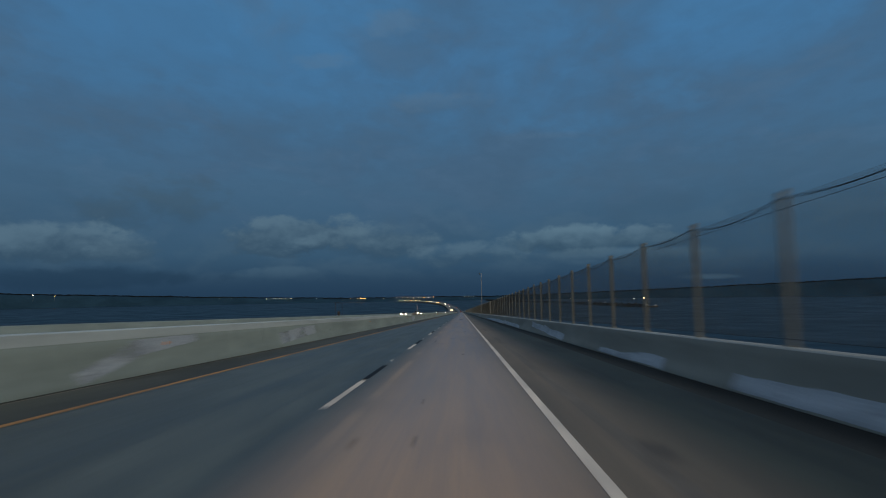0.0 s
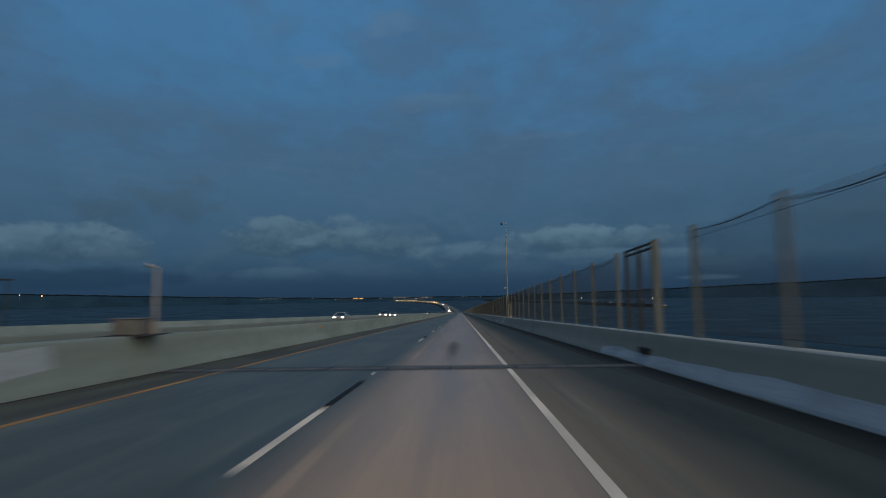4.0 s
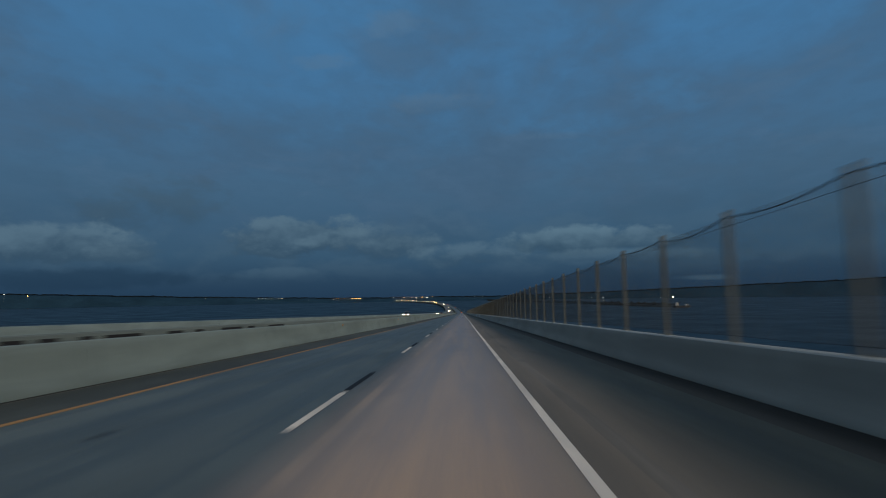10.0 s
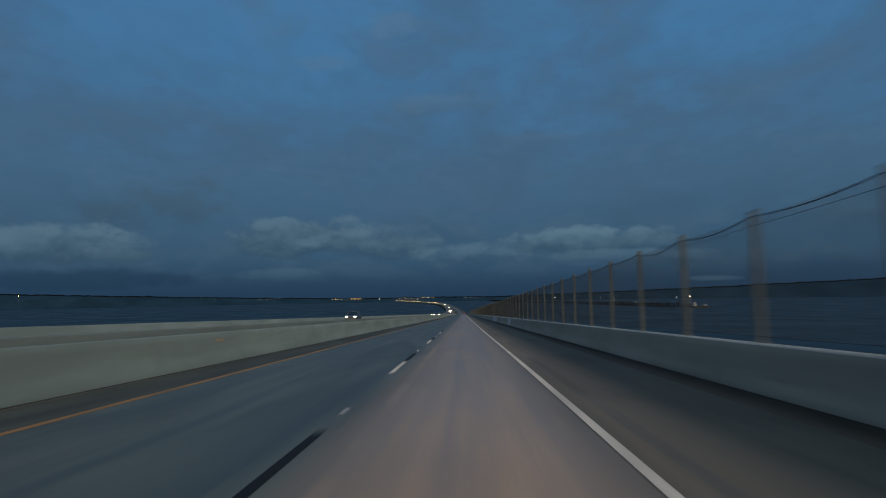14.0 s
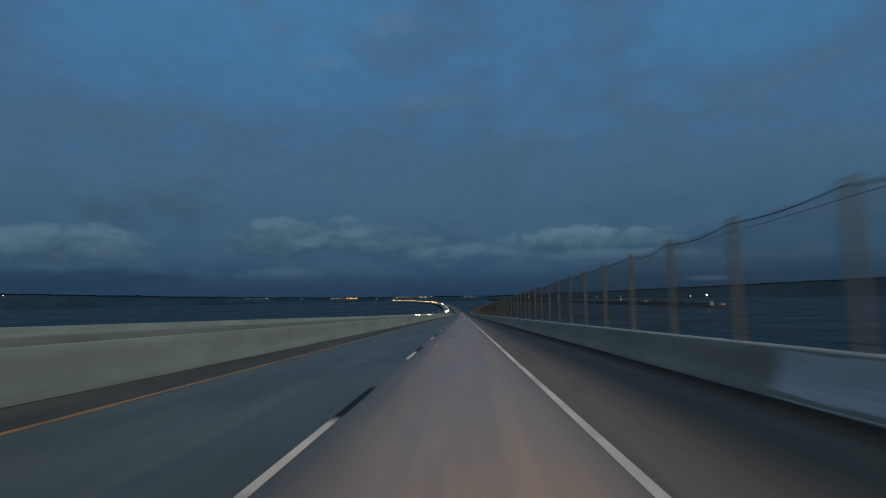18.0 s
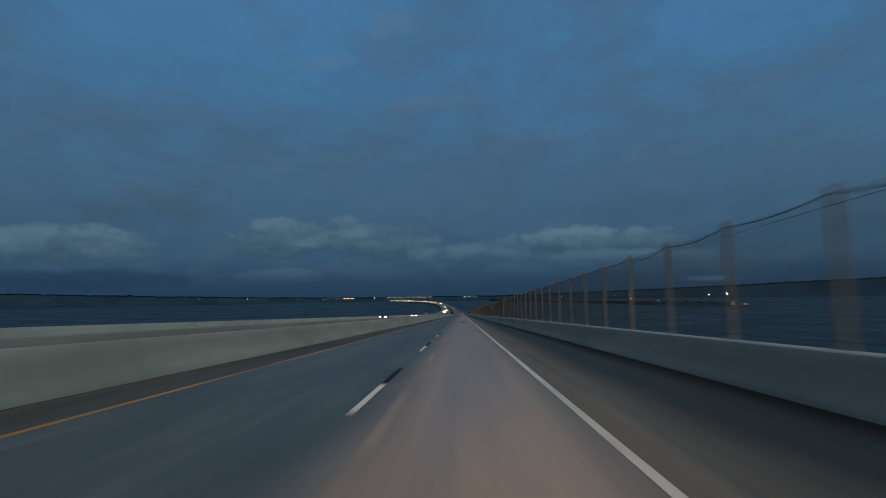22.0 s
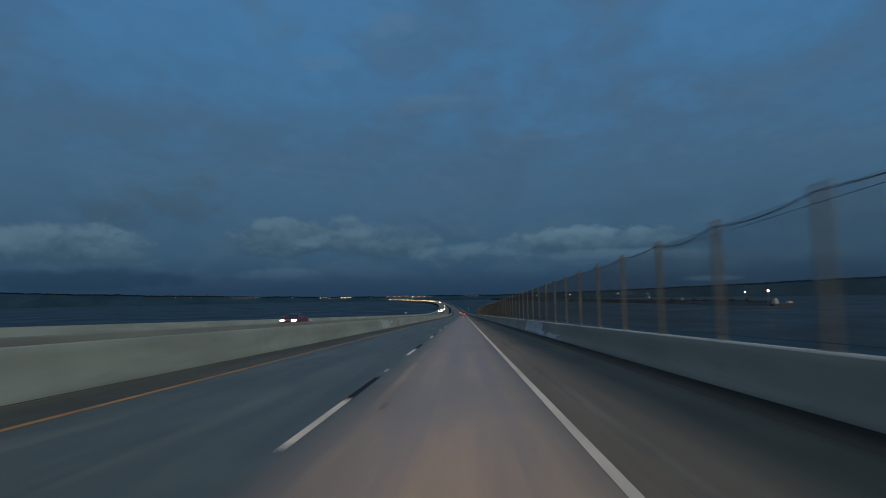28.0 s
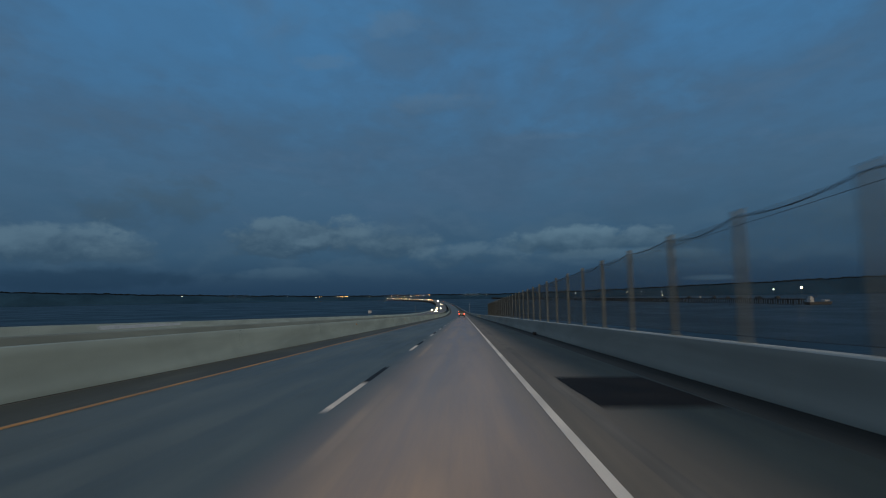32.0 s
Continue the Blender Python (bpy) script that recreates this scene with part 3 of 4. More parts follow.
for y, half, plate in ((JOINTS[0], 0.52, 0.24), (JOINTS[1], 0.30, 0.15)):
    j = empty("expansion_joint", (0, y, deck_z(y)), "steel expansion joint with dark rubber seals across the deck", "joint", kind="structure")
    for nm, a, b, mat, z in (("seal", -half, -plate, RUBBER, 0.006), ("plate", -plate, plate, STEEL, 0.007), ("seal", plate, half, RUBBER, 0.006)):
        mesh_object(nm, [(-6.42, a, z - GRADE * a), (7.54, a, z - GRADE * a), (7.54, b, z - GRADE * b), (-6.42, b, z - GRADE * b)], [(0, 1, 2, 3)], mat, j)
    for x in (-5.2, -3.4, -1.6, 0.2, 2.0, 3.9, 5.4):
        mesh_object("slot", [(x, -half, 0.012 + GRADE * half), (x + 0.05, -half, 0.012 + GRADE * half), (x + 0.07, plate, 0.012 - GRADE * plate), (x + 0.02, plate, 0.012 - GRADE * plate)], [(0, 1, 2, 3)], RUBBER, j)
    # sliding cover plate on the roadside barrier
    bm = bmesh.new()
    box(bm, 7.60, 7.75, -0.36, 0.36, 0.34, 0.50, 0.01)
    part("cover_recess", bm, RUBBER, j, "dark recess of the barrier's sliding joint")

# asphalt patch on the shoulder
ASPHALT = material("dark_asphalt", (0.016, 0.015, 0.014), 0.9, vary=0.25, grain=60, patch=1.0, bump=0.3, spec=0.15)


def slab(name, corners, mat, label, category, rnd_seed=1, lift=0.006, ragged=0.05):
    """A flat patch on the deck with ragged edges."""
    rnd = random.Random(rnd_seed)
    pts = []
    for i, (x, y) in enumerate(corners):
        x2, y2 = corners[(i + 1) % len(corners)]
        for k in range(10):
            t = k / 10
            pts.append((x + (x2 - x) * t + rnd.uniform(-ragged, ragged), y + (y2 - y) * t + rnd.uniform(-ragged, ragged)))
    v = [(x, y, deck_z(y) + lift) for x, y in pts]
    return tagged(mesh_object(name, v, [tuple(range(len(v)))], mat), label, category, kind="structure")


slab("asphalt_patch", [(4.60, 780.6), (6.62, 780.6), (6.55, 784.8), (4.52, 784.8)], ASPHALT, "dark asphalt repair patch on the shoulder", "road patch", 3, 0.006, 0.02)


def soaked(name, base, strength=0.55):
    """Old oil soaked into the concrete, thinning out towards its rim."""
    mat = bpy.data.materials.new(name)
    mat.use_nodes = True
    n = Nodes(mat.node_tree)
    tc = n.add("ShaderNodeTexCoord").outputs["Generated"]
    geo = n.add("ShaderNodeNewGeometry").outputs["Position"]
    flatly = n.add("ShaderNodeMapping", {"Vector": tc, "Scale": (1, 1, 0), "Location": (-0.5, -0.5, 0.0)}).outputs[0]
    r = n.add("ShaderNodeVectorMath", {0: flatly}, operation="LENGTH").outputs["Value"]
    ragged = n.noise(n.stretch(geo, 1, 0.5, 1), 3.0, 5.0, 0.6, 0.4)
    r = n.math("ADD", r, n.math("MULTIPLY", n.math("SUBTRACT", ragged, 0.5), 0.35))
    b = n.add("ShaderNodeBsdfPrincipled", {"Base Color": (*base, 1.0), "Roughness": 0.6, "Alpha": n.span(r, 0.0, 0.46, strength, 0.0), "Specular IOR Level": 0.25})
    n.add("ShaderNodeOutputMaterial", {0: b.outputs[0]})
    return mat


OIL = soaked("oil_stain", (0.040, 0.038, 0.037))
FAINT_OIL = soaked("faint_oil_stain", (0.040, 0.038, 0.037), 0.36)
SPOTS = [(1.0, 6.8, .16, .4), (1.75, 6.9, .12, .35), (1.65, 9.9, .12, .4), (2.4, 20.6, .2, .4), (2.6, 43.5, .2, .9), (-2.4, 145.0, .3, .7), (2.95, 146.0, .1, .3), (4.9, 147.5, .2, .7),
         (4.6, 219.0, .2, .9), (4.6, 312.0, .25, .9), (3.2, 307.6, .14, .6), (-2.2, 287.0, .3, .7), (1.3, 731.0, .16, .4), (0.8, 681.0, .18, .5), (4.8, 702.5, .25, .8),
         (-1.04, 754.1, .3, .8), (-2.5, 238.7, .3, .7), (0.75, 701.8, .12, .5), (4.53, 702.6, .2, .6)]
DRIPS = [(0.3, 508.0, .06, 1.8), (0.62, 483.6, .07, 2.4), (2.0, 622.0, 1.3, 27.0), (2.0, 117.0, .8, 18.0), (0.9, 30.0, .1, 4.0),
         (2.3, 519.0, .05, 9.0), (0.9, 566.0, .06, 8.0), (2.8, 585.0, .06, 9.0)]
for i, (x, y, w, l) in enumerate(SPOTS + DRIPS):
    pts = [(x + 0.6 * w * math.cos(a) * (1 + 0.3 * noise.noise(Vector((a, i, 0)))), y + 0.5 * l * math.sin(a) * (1 + 0.3 * noise.noise(Vector((a, i, 3))))) for a in [k * math.tau / 14 for k in range(14)]]
    tagged(mesh_object("oil_stain", [(px, py, deck_z(py) + 0.003) for px, py in pts], [tuple(range(14))], FAINT_OIL if 2.5 < l < 26.0 else OIL), "dark oil stain on the worn concrete", "stain", "stains on the deck", "structure")

# pale scrapes left by something dragged along the lane
for x, y0, y1 in ((0.78, 143.8, 145.5), (0.78, 478.7, 481.3)):
    v = [(x + 0.004 * k + 0.004 * math.sin(2 * k) + e * 0.007, y0 + (y1 - y0) * k / 6, deck_z(y0 + (y1 - y0) * k / 6) + 0.005) for k in range(7) for e in (-1, 1)]
    tagged(mesh_object("scrape", v, [(2 * k, 2 * k + 1, 2 * k + 3, 2 * k + 2) for k in range(6)], WHITE_LINE), "thin pale scrape in the concrete lane", "scrape", kind="structure")

# pale paint-over on the barriers
PAINT = worn_film("pale_overpaint", (0.37, 0.44, 0.49), (0.2, 0.9), 1.1)
PAINT_SOLID = worn_film("pale_overpaint_fresh", (0.355, 0.43, 0.49), (0.72, 0.95), 1.1)
OUT = [(OPP, -25.3), (OPP + 0.08, -25.32), (OPP + 0.26, -25.46), (1.11, -25.58)]


def overpaint(face, side, y0, y1, low, high, parent, seed):
    """A rolled patch of paint on a barrier's face. low and high: heights at its near and far end."""
    zs = [z for z, x in face]
    xs = [x for z, x in face]
    cols = max(6, int((y1 - y0) / 0.5))
    v, f, k = [], [], 7
    for i in range(cols + 1):
        t = i / cols
        y = y0 + (y1 - y0) * t
        jag = 0.12 * noise.noise(Vector((y * 0.35, seed, 0))) + 0.035 * noise.noise(Vector((y * 1.4, seed, 7)))
        a = max(0.015, low[0] + (low[1] - low[0]) * t + 0.4 * jag)
        b = min(zs[-1] - 0.01, max(a + 0.03, high[0] + (high[1] - high[0]) * t + jag))
        for q in range(k):
            z = a + (b - a) * q / (k - 1)
            v.append((float(np.interp(z, zs, xs)) + side * 0.005, y, z + deck_z(y)))
        if i:
            for q in range(k - 1):
                p = (i - 1) * k + q
                f.append((p, p + 1, p + k + 1, p + k))
    return mesh_object("overpaint", v, f, PAINT_SOLID if y1 - y0 > 9 or high[0] > 0.855 or 729 < y0 < 732 or 96 < y0 < 97 or 750 < y0 < 765 or 40 <= seed < 49 else PAINT, parent, "pale bluish paint rolled over the concrete")


for s, (y0, y1, low, high) in enumerate([(12.3, 15.0, (0.02, 0.5), (0.35, 0.95)), (14.6, 18.2, (0.5, 0.75), (0.95, 0.98)), (26.5, 33.0, (0.15, 0.45), (0.7, 0.95)),
                                         (96.8, 103.2, (0.02, 0.5), (0.80, 1.00)), (500.0, 507.0, (0.02, 0.05), (0.16, 0.45)), (496.5, 500.5, (0.02, 0.02), (0.1, 0.16)), (729.8, 735.6, (0.06, 0.18), (0.93, 0.97)), (735.4, 739.4, (0.42, 0.6), (0.7, 0.9)), (741.0, 747.0, (0.3, 0.6), (0.75, 0.9)), (751.0, 758.2, (0.90, 0.95), (1.015, 1.015)), (764.2, 768.8, (0.80, 0.96), (1.015, 1.015))]):
    overpaint(MED, 1, y0, y1, low, high, median, s)
for s, (y0, y1, low, high) in enumerate([(3.0, 10.8, (0.02, 0.05), (0.42, 0.34)), (14.5, 21.0, (0.02, 0.05), (0.30, 0.2)), (28.5, 36.0, (0.03, 0.25), (0.36, 0.62)), (36.0, 42.0, (0.25, 0.4), (0.62, 0.72)),
                                         (50.0, 70.0, (0.02, 0.12), (0.28, 0.46)), (68.0, 79.0, (0.02, 0.03), (0.30, 0.46)), (79.0, 92.0, (0.02, 0.03), (0.46, 0.42)), (92.0, 112.0, (0.02, 0.03), (0.42, 0.30)), (158.2, 160.4, (0.2, 0.3), (0.85, 0.8)), (169.5, 172.4, (0.1, 0.3), (0.8, 0.85)),
                                         ]):
    overpaint(RSD, -1, y0, y1, low, high, roadside, s + 40)
for s, (y0, y1, low, high) in enumerate([(393.6, 397.4, (0.03, 0.03), (0.86, 0.86)), (420.6, 434.6, (0.03, 0.03), (0.86, 0.86)), (702.0, 710.2, (0.02, 0.03), (0.26, 0.3)), (709.8, 719.6, (0.03, 0.03), (0.86, 0.86))]):
    overpaint(RSD, -1, y0, y1, low, high, roadside, s + 60)
for s, (y0, y1, low, high) in enumerate([(754.6, 756.8, (0.50, 0.5), (0.85, 0.9)), (761.4, 764.6, (0.62, 0.6), (0.90, 0.88)), (764.4, 770.4, (0.52, 0.52), (1.09, 1.09)), (812.0, 824.0, (0.7, 0.8), (1.05, 1.0))]):
    overpaint(OUT, 1, y0, y1, low, high, outer, s + 80)

# reflectors on the median barrier
bm = bmesh.new()
box(bm, -0.02, 0.07, -0.02, 0.02, 0.0, 0.085, 0.008)
reflector = bpy.data.meshes.new("barrier_reflector")
bm.to_mesh(reflector)
bm.free()
reflector.materials.append(STUD_AMBER)
for y in [345.5 + 36.58 * k for k in range(-9, 3)] + [524.0 + 36.58 * k for k in range(-2, 12)]:
    lay("barrier_reflector", reflector, median, -6.655, y, 0.74)

# ---- fence on the roadside barrier ----
POST = material("tan_fence_post", (0.142, 0.162, 0.154), 0.6, vary=0.12, grain=20, patch=1.5, rand=0.25)
DARK_STEEL = material("dark_painted_steel", (0.045, 0.045, 0.047), 0.5, metal=0.3, vary=0.2, grain=20, patch=2.0)
WIRE = material("weathered_wire", (0.088, 0.088, 0.074), 0.6, metal=0.3, vary=0.15, grain=8, patch=1.0)
CABLE = plain("black_cable", (0.02, 0.02, 0.022), 0.5)
FX, F_LOW, F_TOP, BAY = 8.03, 0.915, 3.60, 3.6575
fence = empty("safety_fence", (FX, 0, deck_z(0)), "tall tan post and wire mesh fence above the concrete barrier", "fence")
bm = bmesh.new()
box(bm, -0.055, 0.055, -0.055, 0.055, F_LOW - 0.35, F_TOP, 0.012)
box(bm, -0.06, 0.06, -0.06, 0.06, F_TOP, F_TOP + 0.02)
box(bm, -0.075, 0.085, -0.085, 0.085, F_LOW, F_LOW + 0.03)
POST_MESH = bpy.data.meshes.new("post")
bm.to_mesh(POST_MESH)
bm.free()
POST_MESH.materials.append(POST)


def mesh_panel(width, low, high, pitch=0.085, r=0.0025):
    """Chain-link wires between two posts: slanted both ways, three-sided, sheared with the grade."""
    v, f = [], []
    h = high - low

    def wire(y0, z0, y1, z1, x):
        d = Vector((0, y1 - y0, z1 - z0)).normalized()
        side = Vector((0, -d.z, d.y))
        k = len(v)
        for y, z in ((y0, z0), (y1, z1)):
            for a in (0.5, 2.6, 4.7):
                o = side * (r * math.cos(a)) + Vector((r * math.sin(a), 0, 0))
                v.append((x + o.x, y + o.y, z + o.z - GRADE * y))
        for q in range(3):
            f.append((k + q, k + (q + 1) % 3, k + (q + 1) % 3 + 3, k + q + 3))

    c = -h
    while c < width:
        a, b = max(0.0, c), min(width, c + h)
        if b - a > 0.05:
            wire(a, low + (a - c), b, low + (b - c), 0.002)
            wire(a, high - (a - c), b, high - (b - c), -0.002)
        c += pitch
    me = bpy.data.meshes.new("mesh_panel")
    me.from_pydata(v, [], f)
    me.materials.append(WIRE)
    return me


PANEL_MESH = mesh_panel(BAY, F_LOW + 0.12, F_TOP - 0.12)


def cable_mesh(width, z, sag, r, name="cable", x=-0.06):
    v, f, k = [], [], 8
    for i in range(k + 1):
        t = i / k
        y = width * t
        zz = z - sag * 4 * t * (1 - t) - GRADE * y
        for a in (0.3, 1.87, 3.44, 5.01):
            v.append((x + r * math.cos(a), y, zz + r * math.sin(a)))
        if i:
            for q in range(4):
                p = (i - 1) * 4
                f.append((p + q, p + (q + 1) % 4, p + (q + 1) % 4 + 4, p + q + 4))
    me = bpy.data.meshes.new(name)
    me.from_pydata(v, [], f)
    me.materials.append(CABLE)
    return me


SAGS = [cable_mesh(BAY, F_TOP - 0.10, s, 0.011, "top_cable") for s in (0.10, 0.14, 0.18)]
TAUT = cable_mesh(BAY, F_TOP - 0.31, 0.01, 0.004, "tension_cable")
FOOT = cable_mesh(BAY, F_LOW + 0.14, 0.015, 0.006, "foot_cable")


def fence_part(me, name, y):
    ob = new(name, me)
    ob.parent = fence
    ob.location = (0, y, deck_z(y) - deck_z(0))
    return ob


# start, first and last place of a post, and whether bays join on to the framed panels there
bays = []
for start, lo, hi, before, after in ((9.55, -12.0, 107.0, False, False), (326.8, 110.2, 602.0, False, True), (610.75, 608.0, 899.0, True, False)):
    count = int((hi - start) // BAY)
    k = -int((start - lo) // BAY)
    if before:
        bays.append((start + (k - 1) * BAY, False, True))
    while k <= count:
        bays.append((start + k * BAY, True, k < count or after))
        k += 1
for i, (y, stands, full) in enumerate(bays):
    if stands:
        fence_part(POST_MESH, "post", y)
    if full:
        if not 153.5 < y < 155.0:        # left open beside the cabinet
            fence_part(PANEL_MESH, "mesh_panel", y)
        fence_part(SAGS[i * 7 % 3], "top_cable", y)
        fence_part(TAUT, "tension_cable", y)
        fence_part(FOOT, "foot_cable", y)

# dark framed panels where the fence crosses the deck joints, and one behind the cabinet
for y0, y1 in ((107.4, 110.0), (604.2, 607.3), (157.9, 159.1)):
    g = empty("fence_gate", (FX, y0, deck_z(y0)), "dark steel framed mesh panel in the fence", "gate", "fence panels at the joints")
    w = y1 - y0
    for y in (0, w * 0.5, w):
        if w < 2 and y == w * 0.5:
            continue
        bm = bmesh.new()
        box(bm, -0.05, 0.05, y - 0.05, y + 0.05, F_LOW, F_TOP - GRADE * y, 0.01)
        part("upright", bm, DARK_STEEL, g)
    bm = bmesh.new()
    box(bm, -0.09, 0.09, -0.26, -0.08, F_LOW - 0.3, F_TOP + 0.02, 0.012)
    part("end_post", bm, POST, g, "broad pale end post")
    for z in (F_TOP - 0.05, F_TOP - 0.20):
        bm = bmesh.new()
        rod(bm, (0, -0.1, z), (0, w + 0.1, z - GRADE * w), 0.04, 10)
        part("top_rail", bm, DARK_STEEL, g)
    part_mesh = mesh_panel(w, F_LOW + 0.1, F_TOP - 0.1, 0.085, 0.0024)
    ob = new("gate_mesh", part_mesh)
    ob.parent = g

# ---- cabinet and camera mast behind the roadside barrier ----
CREAM = material("cream_enamel", (0.74, 0.68, 0.53), 0.5, vary=0.08, grain=15, patch=2.0)
GALV = material("galvanised_steel", (0.36, 0.37, 0.37), 0.45, metal=0.5, vary=0.12, grain=20, patch=2.0)
PANE = plain("dark_glass", (0.012, 0.014, 0.017), 0.08, spec=0.6)
y = 157.3
cab = empty("equipment_cabinet", (8.38, y, deck_z(y)), "cream enamelled equipment cabinet on a pedestal behind the barrier", "cabinet")
bm = bmesh.new()
box(bm, -0.235, 0.235, -0.18, 0.18, 1.38, 2.46, 0.015)
body = part("body", bm, CREAM, cab)
bm = bmesh.new()
box(bm, -0.21, 0.21, -0.245, -0.222, 1.42, 2.42, 0.008)
door = part("door", bm, CREAM, cab)
bm = bmesh.new()
box(bm, -0.16, -0.02, -0.262, -0.246, 1.72, 1.98, 0.006)
part("hatch", bm, CREAM, door, "small cream hatch")
bm = bmesh.new()
for k in range(4):
    box(bm, -0.10, 0.10, -0.256, -0.246, 2.24 + k * 0.03, 2.255 + k * 0.03)
part("vent", bm, DARK_STEEL, door)
bm = bmesh.new()
rod(bm, (0.16, -0.285, 1.80), (0.16, -0.285, 1.95), 0.012)
part("handle", bm, GALV, door)
bm = bmesh.new()
box(bm, -0.27, 0.27, -0.30, 0.27, 2.462, 2.52, 0.015)
part("cap", bm, DARK_STEEL, cab, "dark overhanging cap")
bm = bmesh.new()
box(bm, -0.22, 0.22, -0.18, 0.18, 0.60, 1.378, 0.012)
part("pedestal", bm, CREAM, cab)
bm = bmesh.new()
box(bm, -0.22, 0.22, -0.24, -0.19, 1.28, 1.33)
part("trim_band", bm, DARK_STEEL, cab)
for x0, x1, t in ((-0.10, 0.16, 12), (0.22, 0.46, -16)):
    bm = bmesh.new()
    box(bm, -0.13, 0.13, -0.10, 0.10, -0.012, 0.012, 0.004, Matrix.Translation(((x0 + x1) / 2, 0.05, 2.62)) @ pose(0, 0, 0, 0, t, 0))
    part("aerial_plate", bm, GALV, cab, "small tilted aerial plate")
    bm = bmesh.new()
    rod(bm, ((x0 + x1) / 2 * 0.6, 0.05, 2.51), ((x0 + x1) / 2, 0.05, 2.62), 0.012)
    part("aerial_stem", bm, GALV, cab)
for z in (0.94, 1.30):
    bm = bmesh.new()
    rod(bm, (0.22, 0.0, z), (0.72, 0.0, z), 0.022, 10)
    part("step_bar", bm, GALV, cab, "galvanised bar")

y = 158.8
mast = empty("camera_mast", (8.22, y, deck_z(y)), "tall slim galvanised mast carrying traffic cameras", "mast")
bm = bmesh.new()
rod(bm, (0, 0, 0.3), (0, 0, 12.75), 0.085, 14, 0.055)
part("pole", bm, GALV, mast)
bm = bmesh.new()
box(bm, -0.2, 0.2, -0.2, 0.2, 0.28, 0.34, 0.01)
part("base_plate", bm, GALV, mast)
bm = bmesh.new()
rod(bm, (0, 0, 12.5), (-0.50, 0, 12.7), 0.03, 10)
part("arm", bm, GALV, mast)
bm = bmesh.new()
bmesh.ops.create_uvsphere(bm, u_segments=16, v_segments=10, radius=0.15, matrix=Matrix.Translation((-0.52, 0, 12.50)))
rod(bm, (-0.52, 0, 12.52), (-0.52, 0, 12.74), 0.145, 14, 0.09)
part("dome_camera", bm, PANE, mast, "dark dome camera")
bm = bmesh.new()
rod(bm, (0, 0, 4.55), (-0.34, -0.05, 4.50), 0.025, 8)
part("arm", bm, GALV, mast)
bm = bmesh.new()
box(bm, -0.46, -0.20, -0.28, 0.10, 4.40, 4.56, 0.03)
part("bullet_camera", bm, GALV, mast, "pale bullet camera")
bm = bmesh.new()
box(bm, -0.10, 0.14, -0.13, 0.13, 1.5, 3.4, 0.02)
part("conduit_box", bm, DARK_STEEL, mast)
for z in (3.6, 4.1, 5.2):
    bm = bmesh.new()
    rod(bm, (0, 0, z), (0, 0, z + 0.06), 0.10, 12)
    part("clamp", bm, DARK_STEEL, mast)

# ---- box and post on the median barrier at the first joint ----
DULL = material("dull_grey_steel", (0.150, 0.155, 0.155), 0.6, vary=0.12, grain=20, patch=2.0)
y = 106.6
mb = empty("junction_box", (-6.97, y, deck_z(y) + 1.07), "dull grey steel junction box on a plate over the median barrier", "box")
bm = bmesh.new()
box(bm, -0.40, 0.40, -0.30, 0.30, 0.035, 0.47, 0.03)
part("body", bm, DULL, mb)
bm = bmesh.new()
box(bm, -0.43, 0.43, -0.33, 0.33, 0.472, 0.50, 0.01)
part("lid", bm, DULL, mb)
bm = bmesh.new()
box(bm, -0.62, 0.70, -0.50, 0.75, 0.0, 0.034, 0.006)
part("mounting_plate", bm, DARK_STEEL, mb)
bm = bmesh.new()
rod(bm, (0.50, 0.3, 0.034), (0.50, 0.3, 1.97), 0.055, 12)
rod(bm, (0.50, 0.3, 0.034), (0.50, 0.3, 0.35), 0.10, 12)
part("post", bm, GALV, mb)
bm = bmesh.new()
rod(bm, (0.50, 0.3, 1.92), (0.32, 0.3, 2.02), 0.03, 8)
bmesh.ops.create_uvsphere(bm, u_segments=10, v_segments=8, radius=0.08, matrix=Matrix.Translation((0.28, 0.3, 2.00)))
part("sensor_head", bm, GALV, mb)

# dark T-headed frame on the far barrier
y = 123.3
tf = empty("signal_frame", (-25.78, y, deck_z(y) + 1.14), "dark slim T-headed signal frame on the far barrier", "signal frame")
for x in (-0.75, 0.75):
    bm = bmesh.new()
    rod(bm, (x, 0, 0), (x, 0, 2.78), 0.035, 8)
    part("upright", bm, DARK_STEEL, tf)
bm = bmesh.new()
box(bm, -1.05, 0.15, -0.10, 0.10, 2.86, 2.95, 0.01)
box(bm, -0.05, 1.05, -0.10, 0.10, 2.77, 2.86, 0.01)
part("head_beam", bm, DARK_STEEL, tf)
bm = bmesh.new()
box(bm, -0.30, 0.20, -0.08, 0.08, 0.0, 0.95, 0.02)
part("control_box", bm, DARK_STEEL, tf)

# sign board past the far barrier, seen from behind
SIGN = material("sign_back", (0.50, 0.52, 0.53), 0.5, metal=0.2, vary=0.08, grain=20, patch=2.0)
y = 934.0
sg = empty("road_sign", (-25.78, y, deck_z(y) + 1.14), "small pale rectangular sign on a thin post on the far barrier", "sign")
bm = bmesh.new()
rod(bm, (0, 0, 0), (0, 0, 1.6), 0.04, 10)
part("post", bm, GALV, sg)
bm = bmesh.new()
box(bm, -0.52, 0.52, -0.05, -0.03, 0.68, 1.52, 0.008)
board = part("board", bm, SIGN, sg)
bm = bmesh.new()
for z in (0.78, 1.38):
    box(bm, -0.5, 0.5, -0.075, -0.051, z, z + 0.05)
part("stiffener", bm, DARK_STEEL, sg)
